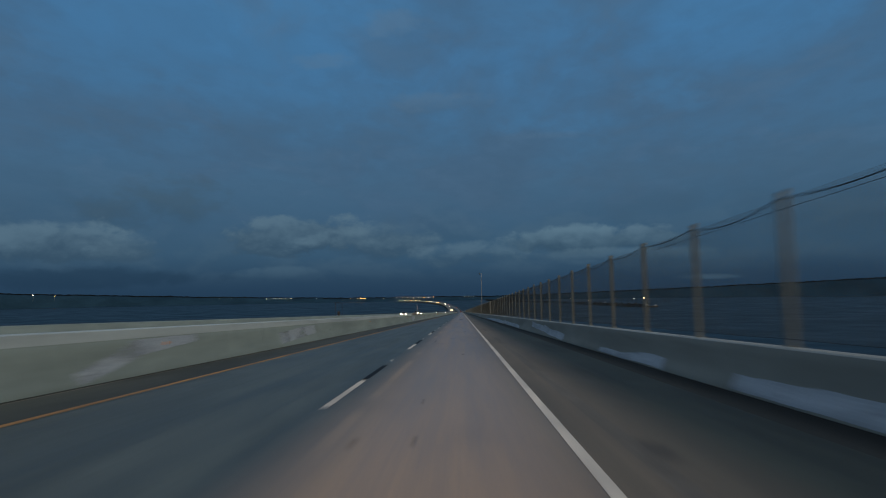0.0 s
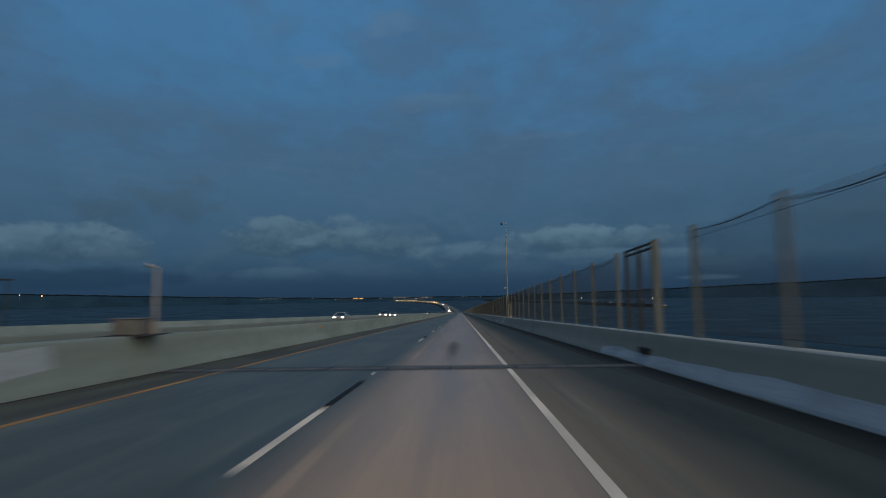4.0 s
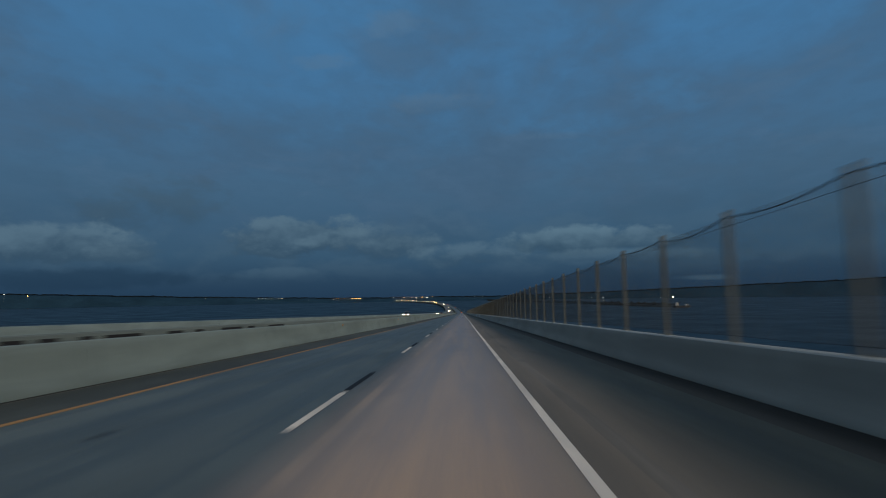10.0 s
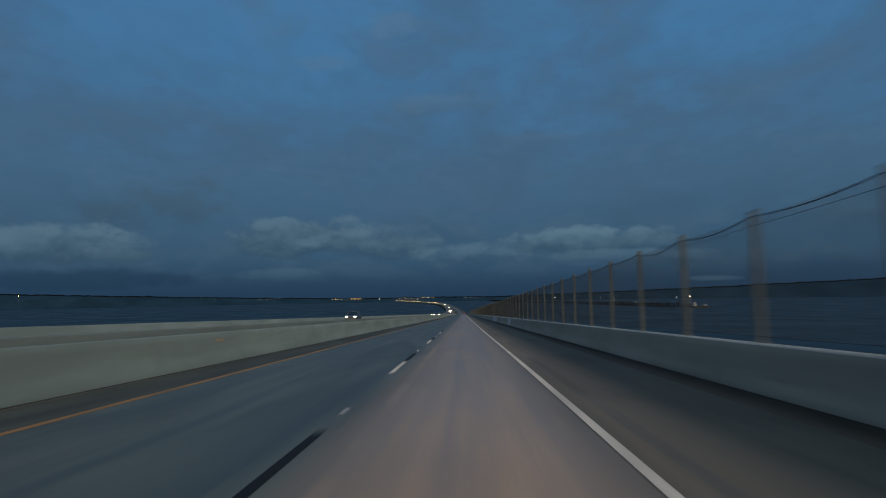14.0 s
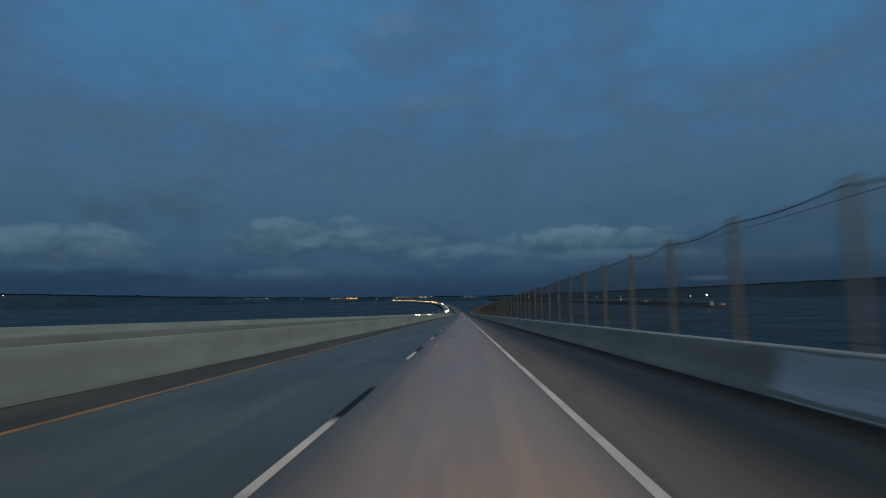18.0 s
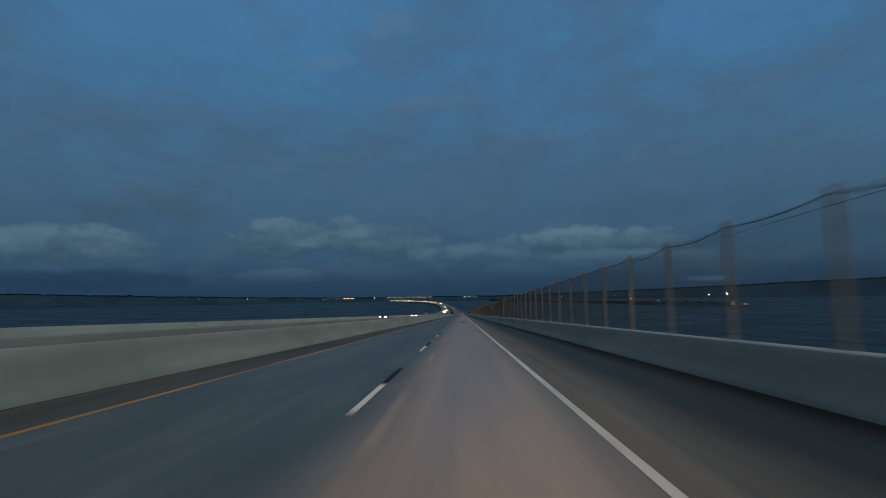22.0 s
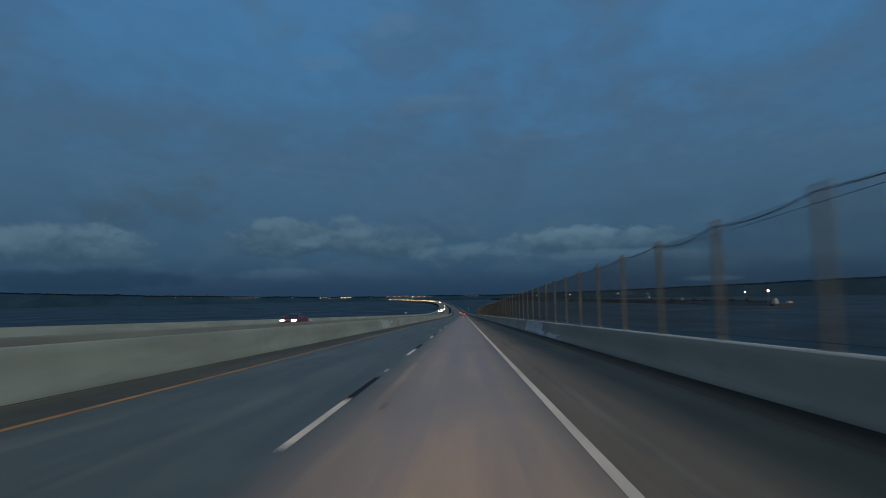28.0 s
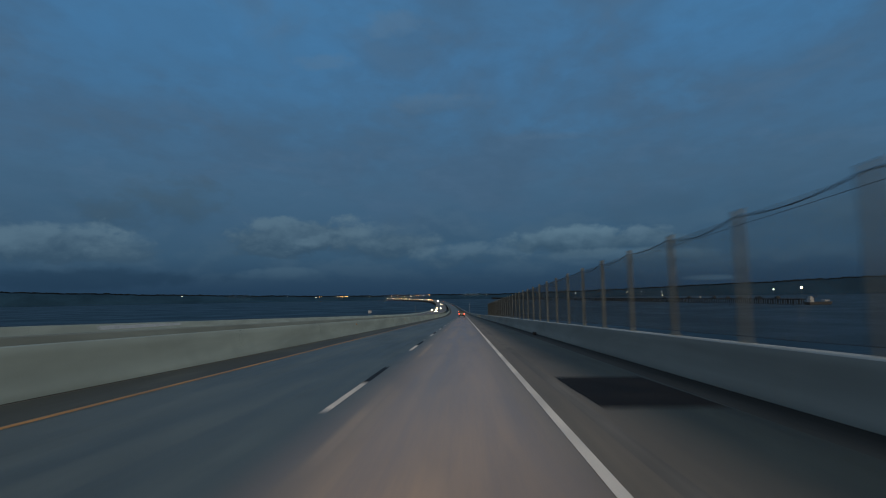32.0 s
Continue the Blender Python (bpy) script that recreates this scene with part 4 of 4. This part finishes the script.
# slim posts beyond the end of the fence
for y, x, h in ((1130.0, 8.0, 5.2), (1105.0, -25.7, 4.6)):
    p = empty("marker_pole", (x + deck_x(y), y, deck_z(y) + 0.9), "slim pale pole on the barrier past the fence", "pole", "poles on the trestle")
    bm = bmesh.new()
    rod(bm, (0, 0, 0), (0, 0, h), 0.09, 10, 0.06)
    part("shaft", bm, GALV, p)
    bm = bmesh.new()
    box(bm, -0.3, 0.3, -0.2, 0.2, h - 0.3, h + 0.1, 0.03)
    part("head", bm, GALV, p)

# torn rubber against the barrier foot
bm = bmesh.new()
for k in range(9):
    a = -1.9 + k * 0.42
    bmesh.ops.create_icosphere(bm, subdivisions=1, radius=0.15 - 0.007 * k,
                               matrix=Matrix.Translation((0.10 * math.cos(a), 0.24 * math.sin(a), 0.115 + 0.03 * math.cos(k * 1.7))) @ Matrix.Diagonal((0.7, 1.2, 0.75, 1)))
y = 809.0
scrap = mesh = bpy.data.meshes.new("tyre_scrap")
bm.to_mesh(mesh)
bm.free()
mesh.materials.append(RUBBER)
scrap = new("tyre_scrap", mesh)
scrap.location = (7.16, y, deck_z(y))
tagged(scrap, "torn black tyre scrap against the barrier foot", "tyre scrap")

# ---- vehicles ----
TYRE = material("tyre_rubber", (0.015, 0.015, 0.016), 0.85, vary=0.2, grain=30, patch=4.0)
RIM = plain("alloy_rim", (0.45, 0.45, 0.46), 0.3, 0.9)
HEAD = plain("lit_headlamp", (0.9, 0.9, 0.85), 0.2, glow=(1.0, 0.80, 0.48), power=26.0)
TAIL = plain("lit_tail_lamp", (0.5, 0.02, 0.02), 0.25, glow=(1.0, 0.10, 0.05), power=5.0)
TAIL_OFF = plain("red_lens", (0.20, 0.012, 0.012), 0.25, coat=0.4)
TRIM = plain("black_plastic", (0.02, 0.02, 0.021), 0.6)
CHROME = plain("bright_trim", (0.62, 0.62, 0.63), 0.25, 0.8)
PLATE = plain("number_plate", (0.62, 0.62, 0.58), 0.5)


def car_paint(name, base):
    return plain(name, base, 0.35, 0.2, coat=0.6)


def profile(bm, pts, w0, w1, z_split, soft=0.0):
    """A side outline of (y, z) drawn across the car: half width w0 low down, w1 at the top."""
    top = max(z for y, z in pts)

    def half(z):
        return w0 if z <= z_split else w0 + (w1 - w0) * (z - z_split) / max(1e-6, top - z_split)

    l = [bm.verts.new((-half(z), y, z)) for y, z in pts]
    r = [bm.verts.new((half(z), y, z)) for y, z in pts]
    k = len(pts)
    sides = [bm.faces.new(l), bm.faces.new(list(reversed(r)))]
    for i in range(k):
        bm.faces.new((l[i], r[i], r[(i + 1) % k], l[(i + 1) % k]))
    if soft:
        rim = list({e for fc in sides for e in fc.edges})
        bmesh.ops.bevel(bm, geom=rim, offset=soft, segments=2, affect="EDGES", profile=0.6)
    return bm


def arch(cy, r, floor):
    """Points of a wheel arch over the sill, from front to back."""
    return [(cy + r * math.cos(a), max(floor, 0.34 + r * math.sin(a))) for a in [math.pi * k / 8 for k in range(9)]]


SHAPES = {
    "saloon": dict(low=[(-2.36, 0.40), (-2.40, 0.66), (-2.32, 0.95), (-1.70, 1.00), (0.80, 0.96), (1.85, 0.82), (2.28, 0.66), (2.36, 0.42)],
                   top=[(-1.70, 0.985), (-0.95, 1.40), (-0.10, 1.45), (0.35, 1.42), (1.15, 0.955)], roof=(-0.98, 0.30), w=0.90, wt=0.60, lift=0.0, wheel=0.33, axle=1.40, lamp=0.68),
    "suv": dict(low=[(-2.30, 0.45), (-2.34, 0.75), (-2.28, 1.08), (0.90, 1.06), (1.90, 0.98), (2.28, 0.80), (2.34, 0.48)],
                top=[(-2.26, 1.07), (-1.95, 1.68), (-0.6, 1.76), (0.15, 1.72), (1.05, 1.055)], roof=(-1.95, 0.12), w=0.94, wt=0.68, lift=0.05, wheel=0.37, axle=1.42, lamp=0.82),
    "pickup": dict(low=[(-2.75, 0.50), (-2.78, 0.80), (-2.76, 1.16), (1.20, 1.14), (2.30, 1.06), (2.68, 0.88), (2.74, 0.52)],
                   top=[(-1.02, 1.15), (-0.86, 1.74), (-0.2, 1.82), (0.55, 1.78), (1.30, 1.135)], roof=(-0.86, 0.50), w=1.00, wt=0.74, lift=0.22, wheel=0.42, axle=1.75, lamp=0.92),
}


def vehicle(name, shape, paint, label, at, turn, rear_lit):
    s = SHAPES[shape]
    car = empty(name, at, label, "pickup truck" if shape == "pickup" else "car")
    slope = math.atan(GRADE)
    car.rotation_euler = (-slope if turn == 0 else slope, 0, turn)
    up, w = s["lift"], s["w"]
    floor = 0.24
    low = s["low"] + [(s["axle"] + 0.46, floor)] + arch(s["axle"], s["wheel"] + 0.06, floor) + [(s["axle"] - 0.46, floor)] + [(-s["axle"] + 0.46, floor)] + arch(-s["axle"], s["wheel"] + 0.06, floor) + [(-s["axle"] - 0.46, floor)]
    low = [(y, z + up) for y, z in low]
    bm = bmesh.new()
    profile(bm, low, w, w - 0.06, 0.7 + up, 0.035)
    body = part("body", bm, paint, car)
    bm = bmesh.new()
    profile(bm, [(y, z + up) for y, z in s["top"]], w - 0.07, s["wt"], s["top"][0][1] + up, 0.02)
    glass = part("glasshouse", bm, PANE, car, "dark windows")
    zt = max(z for y, z in s["top"]) + up
    bm = bmesh.new()
    box(bm, -s["wt"] - 0.03, s["wt"] + 0.03, s["roof"][0], s["roof"][1], zt - 0.05, zt + 0.025, 0.03)
    part("roof", bm, paint, car)
    for sx in (-1, 1):
        for (ya, za), (yb, zb) in ((s["top"][0], s["top"][1]), (s["top"][-1], s["top"][-2])):
            bm = bmesh.new()
            rod(bm, (sx * (w - 0.07), ya, za + up), (sx * (s["wt"] + 0.012), yb, zb + up), 0.045, 6)
            part("pillar", bm, paint, glass)
        bm = bmesh.new()
        box(bm, sx * (w - 0.03) - 0.10 + sx * 0.10, sx * (w - 0.03) + 0.10 + sx * 0.10, s["top"][-1][0] - 0.35, s["top"][-1][0] - 0.22, s["top"][-1][1] + up + 0.02, s["top"][-1][1] + up + 0.17, 0.03)
        part("door_mirror", bm, paint, car)
        bm = bmesh.new()
        f = s["low"][-2]
        box(bm, sx * (w - 0.26) - 0.20, sx * (w - 0.26) + 0.20, f[0] - 0.14, f[0] + 0.02, s["lamp"] + up - 0.08, s["lamp"] + up + 0.08, 0.03)
        part("headlight", bm, HEAD, car, "lit headlight")
        bm = bmesh.new()
        rz = s["low"][1][1] + up
        box(bm, sx * (w - 0.14) - 0.10, sx * (w - 0.14) + 0.10, s["low"][1][0] - 0.035, s["low"][1][0] + 0.12, rz, rz + (0.34 if shape != "saloon" else 0.18), 0.02)
        part("tail_light", bm, TAIL if rear_lit else TAIL_OFF, car, "red tail light")
        for sy in (-1, 1):
            wheel = new("wheel")
            wheel.parent = car
            wheel.location = (sx * (w - 0.11), sy * s["axle"], s["wheel"])
            bm = bmesh.new()
            rod(bm, (-0.11, 0, 0), (0.11, 0, 0), s["wheel"], 20)
            bmesh.ops.bevel(bm, geom=[e for e in bm.edges if abs(e.verts[0].co.x - e.verts[1].co.x) < 1e-4], offset=0.03, segments=2, affect="EDGES")
            tyre = part("tyre", bm, TYRE, wheel)
            bm = bmesh.new()
            rod(bm, (sx * 0.10, 0, 0), (sx * 0.118, 0, 0), s["wheel"] * 0.62, 16)
            part("rim", bm, RIM, wheel)
    bm = bmesh.new()
    box(bm, -w + 0.06, w - 0.06, s["low"][0][0] - 0.10, s["low"][0][0] + 0.10, 0.40 + up, 0.56 + up, 0.03)
    bumper = part("rear_bumper", bm, TRIM, car)
    bm = bmesh.new()
    box(bm, -0.16, 0.16, s["low"][0][0] - 0.125, s["low"][0][0] - 0.101, 0.58 + up, 0.70 + up)
    part("plate", bm, PLATE, car, "plain pale number plate")
    bm = bmesh.new()
    box(bm, -w + 0.10, w - 0.10, s["low"][-1][0] - 0.08, s["low"][-1][0] + 0.06, 0.36 + up, 0.52 + up, 0.03)
    part("front_bumper", bm, TRIM, car)
    bm = bmesh.new()
    g = s["low"][-2]
    for k in range(3):
        box(bm, -0.42, 0.42, g[0] - 0.02, g[0] + 0.045, g[1] + up - 0.12 + k * 0.06, g[1] + up - 0.09 + k * 0.06)
    part("grille", bm, TRIM, car)
    if shape == "pickup":
        bm = bmesh.new()
        box(bm, -0.66, 0.66, s["low"][1][0] - 0.03, s["low"][1][0] + 0.02, 0.93 + up, 1.05 + up, 0.01)
        part("tailgate_trim", bm, CHROME, car, "bright strip across the tailgate")
        bm = bmesh.new()
        rod(bm, (0, s["low"][0][0] - 0.28, 0.34 + up), (0, s["low"][0][0], 0.34 + up), 0.04, 8)
        rod(bm, (0, s["low"][0][0] - 0.26, 0.34 + up), (0, s["low"][0][0] - 0.26, 0.46 + up), 0.03, 8)
        part("tow_hitch", bm, CHROME, car)
        bm = bmesh.new()
        box(bm, -0.86, 0.86, -2.62, -1.10, 1.162 + up, 1.20 + up, 0.015)
        part("bed_cover", bm, TRIM, car)
    return car


def on_deck(x, y):
    return (x + deck_x(y), y, deck_z(y) + (OPP if x < -9 else 0.0) + 0.004)


BLACK_CAR = car_paint("black_car_paint", (0.012, 0.012, 0.014))
SILVER = car_paint("silver_car_paint", (0.42, 0.44, 0.46))
GREY_CAR = car_paint("grey_car_paint", (0.08, 0.085, 0.09))
RED_CAR = car_paint("maroon_car_paint", (0.16, 0.02, 0.02))
vehicle("pickup_truck", "pickup", BLACK_CAR, "black pickup truck with glowing red tail lights", on_deck(1.9, 952.0), 0.0, True)
vehicle("car", "suv", RED_CAR, "dark red car driving away down the trestle", on_deck(1.9, 1190.0), 0.0, True)
for shape, paint, words, x, y in (("saloon", SILVER, "silver saloon with lit headlights on the opposite road", -16.5, 177.0),
                                  ("suv", GREY_CAR, "dark grey estate car with lit headlights on the opposite road", -16.5, 225.0),
                                  ("saloon", SILVER, "pale saloon following on the opposite road, lights on", -16.5, 244.0),
                                  ("suv", GREY_CAR, "dark estate car with bright headlights on the opposite road", -16.5, 417.0),
                                  ("saloon", BLACK_CAR, "black saloon with bright headlights on the opposite road", -16.5, 650.0),
                                  ("saloon", RED_CAR, "maroon saloon with lit headlights on the opposite road", -16.5, 731.0),
                                  ("suv", GREY_CAR, "dark car with headlights lit coming up the trestle", -16.5, 1215.0),
                                  ("saloon", SILVER, "silver car coming up off the trestle, lights on", -19.2, 1250.0)):
    vehicle("car", shape, paint, words, on_deck(x, y), math.pi, False)

# ---- lights of the trestle's traffic and of the shore ----
WARM = plain("warm_lamp_glow", (0.8, 0.7, 0.5), 0.4, glow=(1.0, 0.74, 0.40), power=9.0)
WHITE_GLOW = plain("white_lamp_glow", (0.8, 0.8, 0.8), 0.4, glow=(1.0, 0.90, 0.72), power=9.0)
ORANGE = plain("sodium_lamp_glow", (0.8, 0.5, 0.2), 0.4, glow=(1.0, 0.46, 0.12), power=7.0)
RED_GLOW = plain("red_lamp_glow", (0.5, 0.05, 0.05), 0.4, glow=(1.0, 0.12, 0.05), power=2.5)


def globe(name, r, mat):
    bm = bmesh.new()
    bmesh.ops.create_icosphere(bm, subdivisions=2, radius=r)
    me = bpy.data.meshes.new(name)
    bm.to_mesh(me)
    bm.free()
    me.materials.append(mat)
    return me


def lamp(at, r, mat, label, category, group, pole=0.0, name="light_globe"):
    e = empty(name, at, label, category, group)
    ob = new("globe", globe("globe", r, mat))
    ob.parent = e
    ob.location = (0, 0, pole)
    if pole:
        bm = bmesh.new()
        rod(bm, (0, 0, 0), (0, 0, pole), max(0.1, r * 0.12), 6)
        part("pole", bm, GALV, e)
    return e


rnd = random.Random(12)
# oncoming headlights, stood in for by oversized globes on poles along the bend
near = [1182, 1216, 1335, 1368, 1720, 1765, 2180, 2240]
chain = [2620 + 108 * k + rnd.uniform(-52, 52) for k in range(18)]
for y in near + chain:
    size = 1.2 * (0.42 + (y - 1100) / 3300 * 1.35) * (1.0 if y < 1500 else rnd.uniform(0.4, 1.25))
    lamp((deck_x(y) - 17.5 + rnd.uniform(-2.0, 2.0), y, deck_z(y)), size, rnd.choice((WARM, WHITE_GLOW, WARM, WARM if y < 2000 else ORANGE)), "glowing globe for oncoming headlights on the bending trestle", "lamp", "lights along the trestle", 2.2 + size)
# a few red globes added over the travel lane
for y in (1700, 2300, 2900):
    lamp((deck_x(y) + 2.0, y, deck_z(y)), 0.25 + (y - 1100) / 4200, RED_GLOW, "small red glowing globe over the travel lane on the trestle", "lamp", "red lights on the trestle", 1.2, "red_globe")


def shore_lamp(off, up, r, mat):
    """A lamp on the far shore, off: its bearing as a slope to the drive's line."""
    a = math.atan(off)
    x, y = 4632 * math.sin(a), 4632 * math.cos(a) - 40
    lamp((x + 2, y, 14.0), 1.25 * r, mat, "distant lamp glowing on the far shore", "lamp", "lights on the far shore", up)


# single bearings first, then the towns as loose clusters
for off, up, r, mat in ((-0.763, 68, 2.2, ORANGE), (-0.804, 76, 1.6, WHITE_GLOW), (-0.427, 34, 1.0, WHITE_GLOW), (-0.450, 36, 0.8, WARM), (-0.268, 20, 0.8, WHITE_GLOW),
                        (-0.143, 14, 1.3, WARM), (0.004, 16, 1.5, WHITE_GLOW), (0.012, 15, 1.0, WHITE_GLOW), (0.022, 15, 1.2, WHITE_GLOW), (0.036, 16, 0.8, WHITE_GLOW)):
    shore_lamp(off, up, r, mat)
rnd = random.Random(21)
for start, end, count, up, big, tones in ((-0.192, -0.176, 5, 15, 2.4, (ORANGE,)), (-0.228, -0.200, 5, 14, 1.2, (ORANGE, WHITE_GLOW)), (-0.362, -0.312, 9, 26, 1.0, (WARM, WHITE_GLOW)),
                                          (-0.121, -0.078, 5, 14, 1.6, (WARM, WHITE_GLOW)), (-0.075, -0.050, 4, 16, 1.5, (WARM, ORANGE, WHITE_GLOW))):
    for k in range(count):
        shore_lamp(start + (end - start) * (k + rnd.uniform(0.1, 0.9)) / count, up + rnd.uniform(-2, 3), big * rnd.uniform(0.7, 1.1), rnd.choice(tones))

# ---- long low pier with a barge, out on the water ----
PIER_M = material("dark_timber_pier", (0.020, 0.021, 0.023), 0.9, vary=0.25, grain=4, patch=0.2)
HULL = material("barge_steel", (0.035, 0.04, 0.046), 0.7, vary=0.2, grain=3, patch=0.3)
PALE = material("pale_deckhouse", (0.42, 0.44, 0.45), 0.6, vary=0.1, grain=3, patch=0.5)
pa, pb = Vector((562.0, 1684.0, 0.0)), Vector((185.0, 4150.0, 0.0))
run = (pb - pa).normalized()
side = Vector((run.y, -run.x, 0))
turn = math.atan2(-run.x, run.y)
pier = empty("pier", pa, "long low dark pier on piles out in the bay", "pier", turn=turn)
length = (pb - pa).length
bm = bmesh.new()
box(bm, -5, 5, 0, length, 8.0, 9.6)
part("pier_deck", bm, PIER_M, pier)
v, f = [], []
y = 4.0
while y < length:
    for x in (-4, 0, 4):
        k = len(v)
        v += [(x - .5, y - .5, -3), (x + .5, y - .5, -3), (x + .5, y + .5, -3), (x - .5, y + .5, -3), (x - .5, y - .5, 7.99), (x + .5, y - .5, 7.99), (x + .5, y + .5, 7.99), (x - .5, y + .5, 7.99)]
        f += [(k, k + 1, k + 5, k + 4), (k + 1, k + 2, k + 6, k + 5), (k + 2, k + 3, k + 7, k + 6), (k + 3, k, k + 4, k + 7)]
    y += 12.0
mesh_object("piles", v, f, PIER_M, pier)["kind"] = "stuff"
rnd = random.Random(8)
for k in range(9):
    y = 60 + k * 46 + rnd.uniform(-9, 9)
    bm = bmesh.new()
    w, l, h = rnd.uniform(2, 3.6), rnd.uniform(5, 14), rnd.uniform(2.2, 4.0)
    box(bm, -w, w, y, y + l, 9.6, 9.6 + h, 0.2)
    box(bm, -w * 0.5, w * 0.3, y + l * 0.2, y + l * 0.5, 9.6 + h, 9.6 + h + 1.2, 0.1)
    part("store_hut", bm, PALE if k == 5 else HULL, pier)
for y, z, r, mat in ((2, 28, 2.0, WARM), (66, 26, 1.0, WHITE_GLOW), (452, 26, 0.9, WHITE_GLOW), (446, 16, 1.2, WARM), (555, 26, 0.9, WHITE_GLOW), (637, 26, 0.9, WARM), (1050, 26, 1.0, WHITE_GLOW), (1500, 26, 1.0, WHITE_GLOW)):
    p = pa + run * y
    lamp((p.x, p.y, 9.6), r, mat, "bright work light on a mast over the pier", "lamp", "work lights on the pier", z - 9.6, "work_lamp")
barge = empty("barge", pa - run * 16 + side * 12, "flat dark barge with a pale deckhouse moored at the pier", "barge", turn=-1.35)
barge.scale = (0.62, 0.62, 1.25)
bm = bmesh.new()
profile(bm, [(-32, 0.2), (-34, 3.4), (30, 3.4), (37, 3.9), (33, 0.2), (30, -1.0), (-30, -1.0)], 8, 8, 3.0, 0.3)
part("hull", bm, HULL, barge)
bm = bmesh.new()
box(bm, -5, 5, -28, -16, 3.4, 8.4, 0.3)
box(bm, -3.6, 3.6, -26, -19, 8.4, 11.0, 0.3)
part("deckhouse", bm, PALE, barge, "pale deckhouse")
bm = bmesh.new()
box(bm, -6, 6, 16, 30, 3.9, 6.2, 0.3)
part("cargo", bm, PALE, barge)
bm = bmesh.new()
rod(bm, (0, -12, 3.4), (0, -12, 9), 0.5, 8, 0.3)
rod(bm, (0, -12, 8.5), (0, 4, 12), 0.35, 6, 0.2)
part("crane_boom", bm, HULL, barge)

# ---- piers under the bridge ----
piers = empty("bridge_piers", (0, 0, 0), "concrete columns carrying the bridge deck", "bridge pier", kind="structure")
y = -20.0
while y < 4500:
    top = deck_z(y) + LOW - 2.1
    v, f = [], []
    for x in (-18.0, 0.7):
        for x0, x1, y0, y1, z0, z1 in ((x - 1.2, x + 1.2, -1.2, 1.2, -4.0, top - 2.2), (x - 4.5, x + 4.5, -1.5, 1.5, top - 2.2, top - 0.02)):
            k = len(v)
            v += [(a + deck_x(y), y + b, c) for c in (z0, z1) for a, b in ((x0, y0), (x1, y0), (x1, y1), (x0, y1))]
            f += [(k, k + 1, k + 5, k + 4), (k + 1, k + 2, k + 6, k + 5), (k + 2, k + 3, k + 7, k + 6), (k + 3, k, k + 4, k + 7), (k + 4, k + 5, k + 6, k + 7)]
    mesh_object("column_pair", v, f, CONC_R, piers)
    y += 60.0 if y < Y_FLAT else 90.0
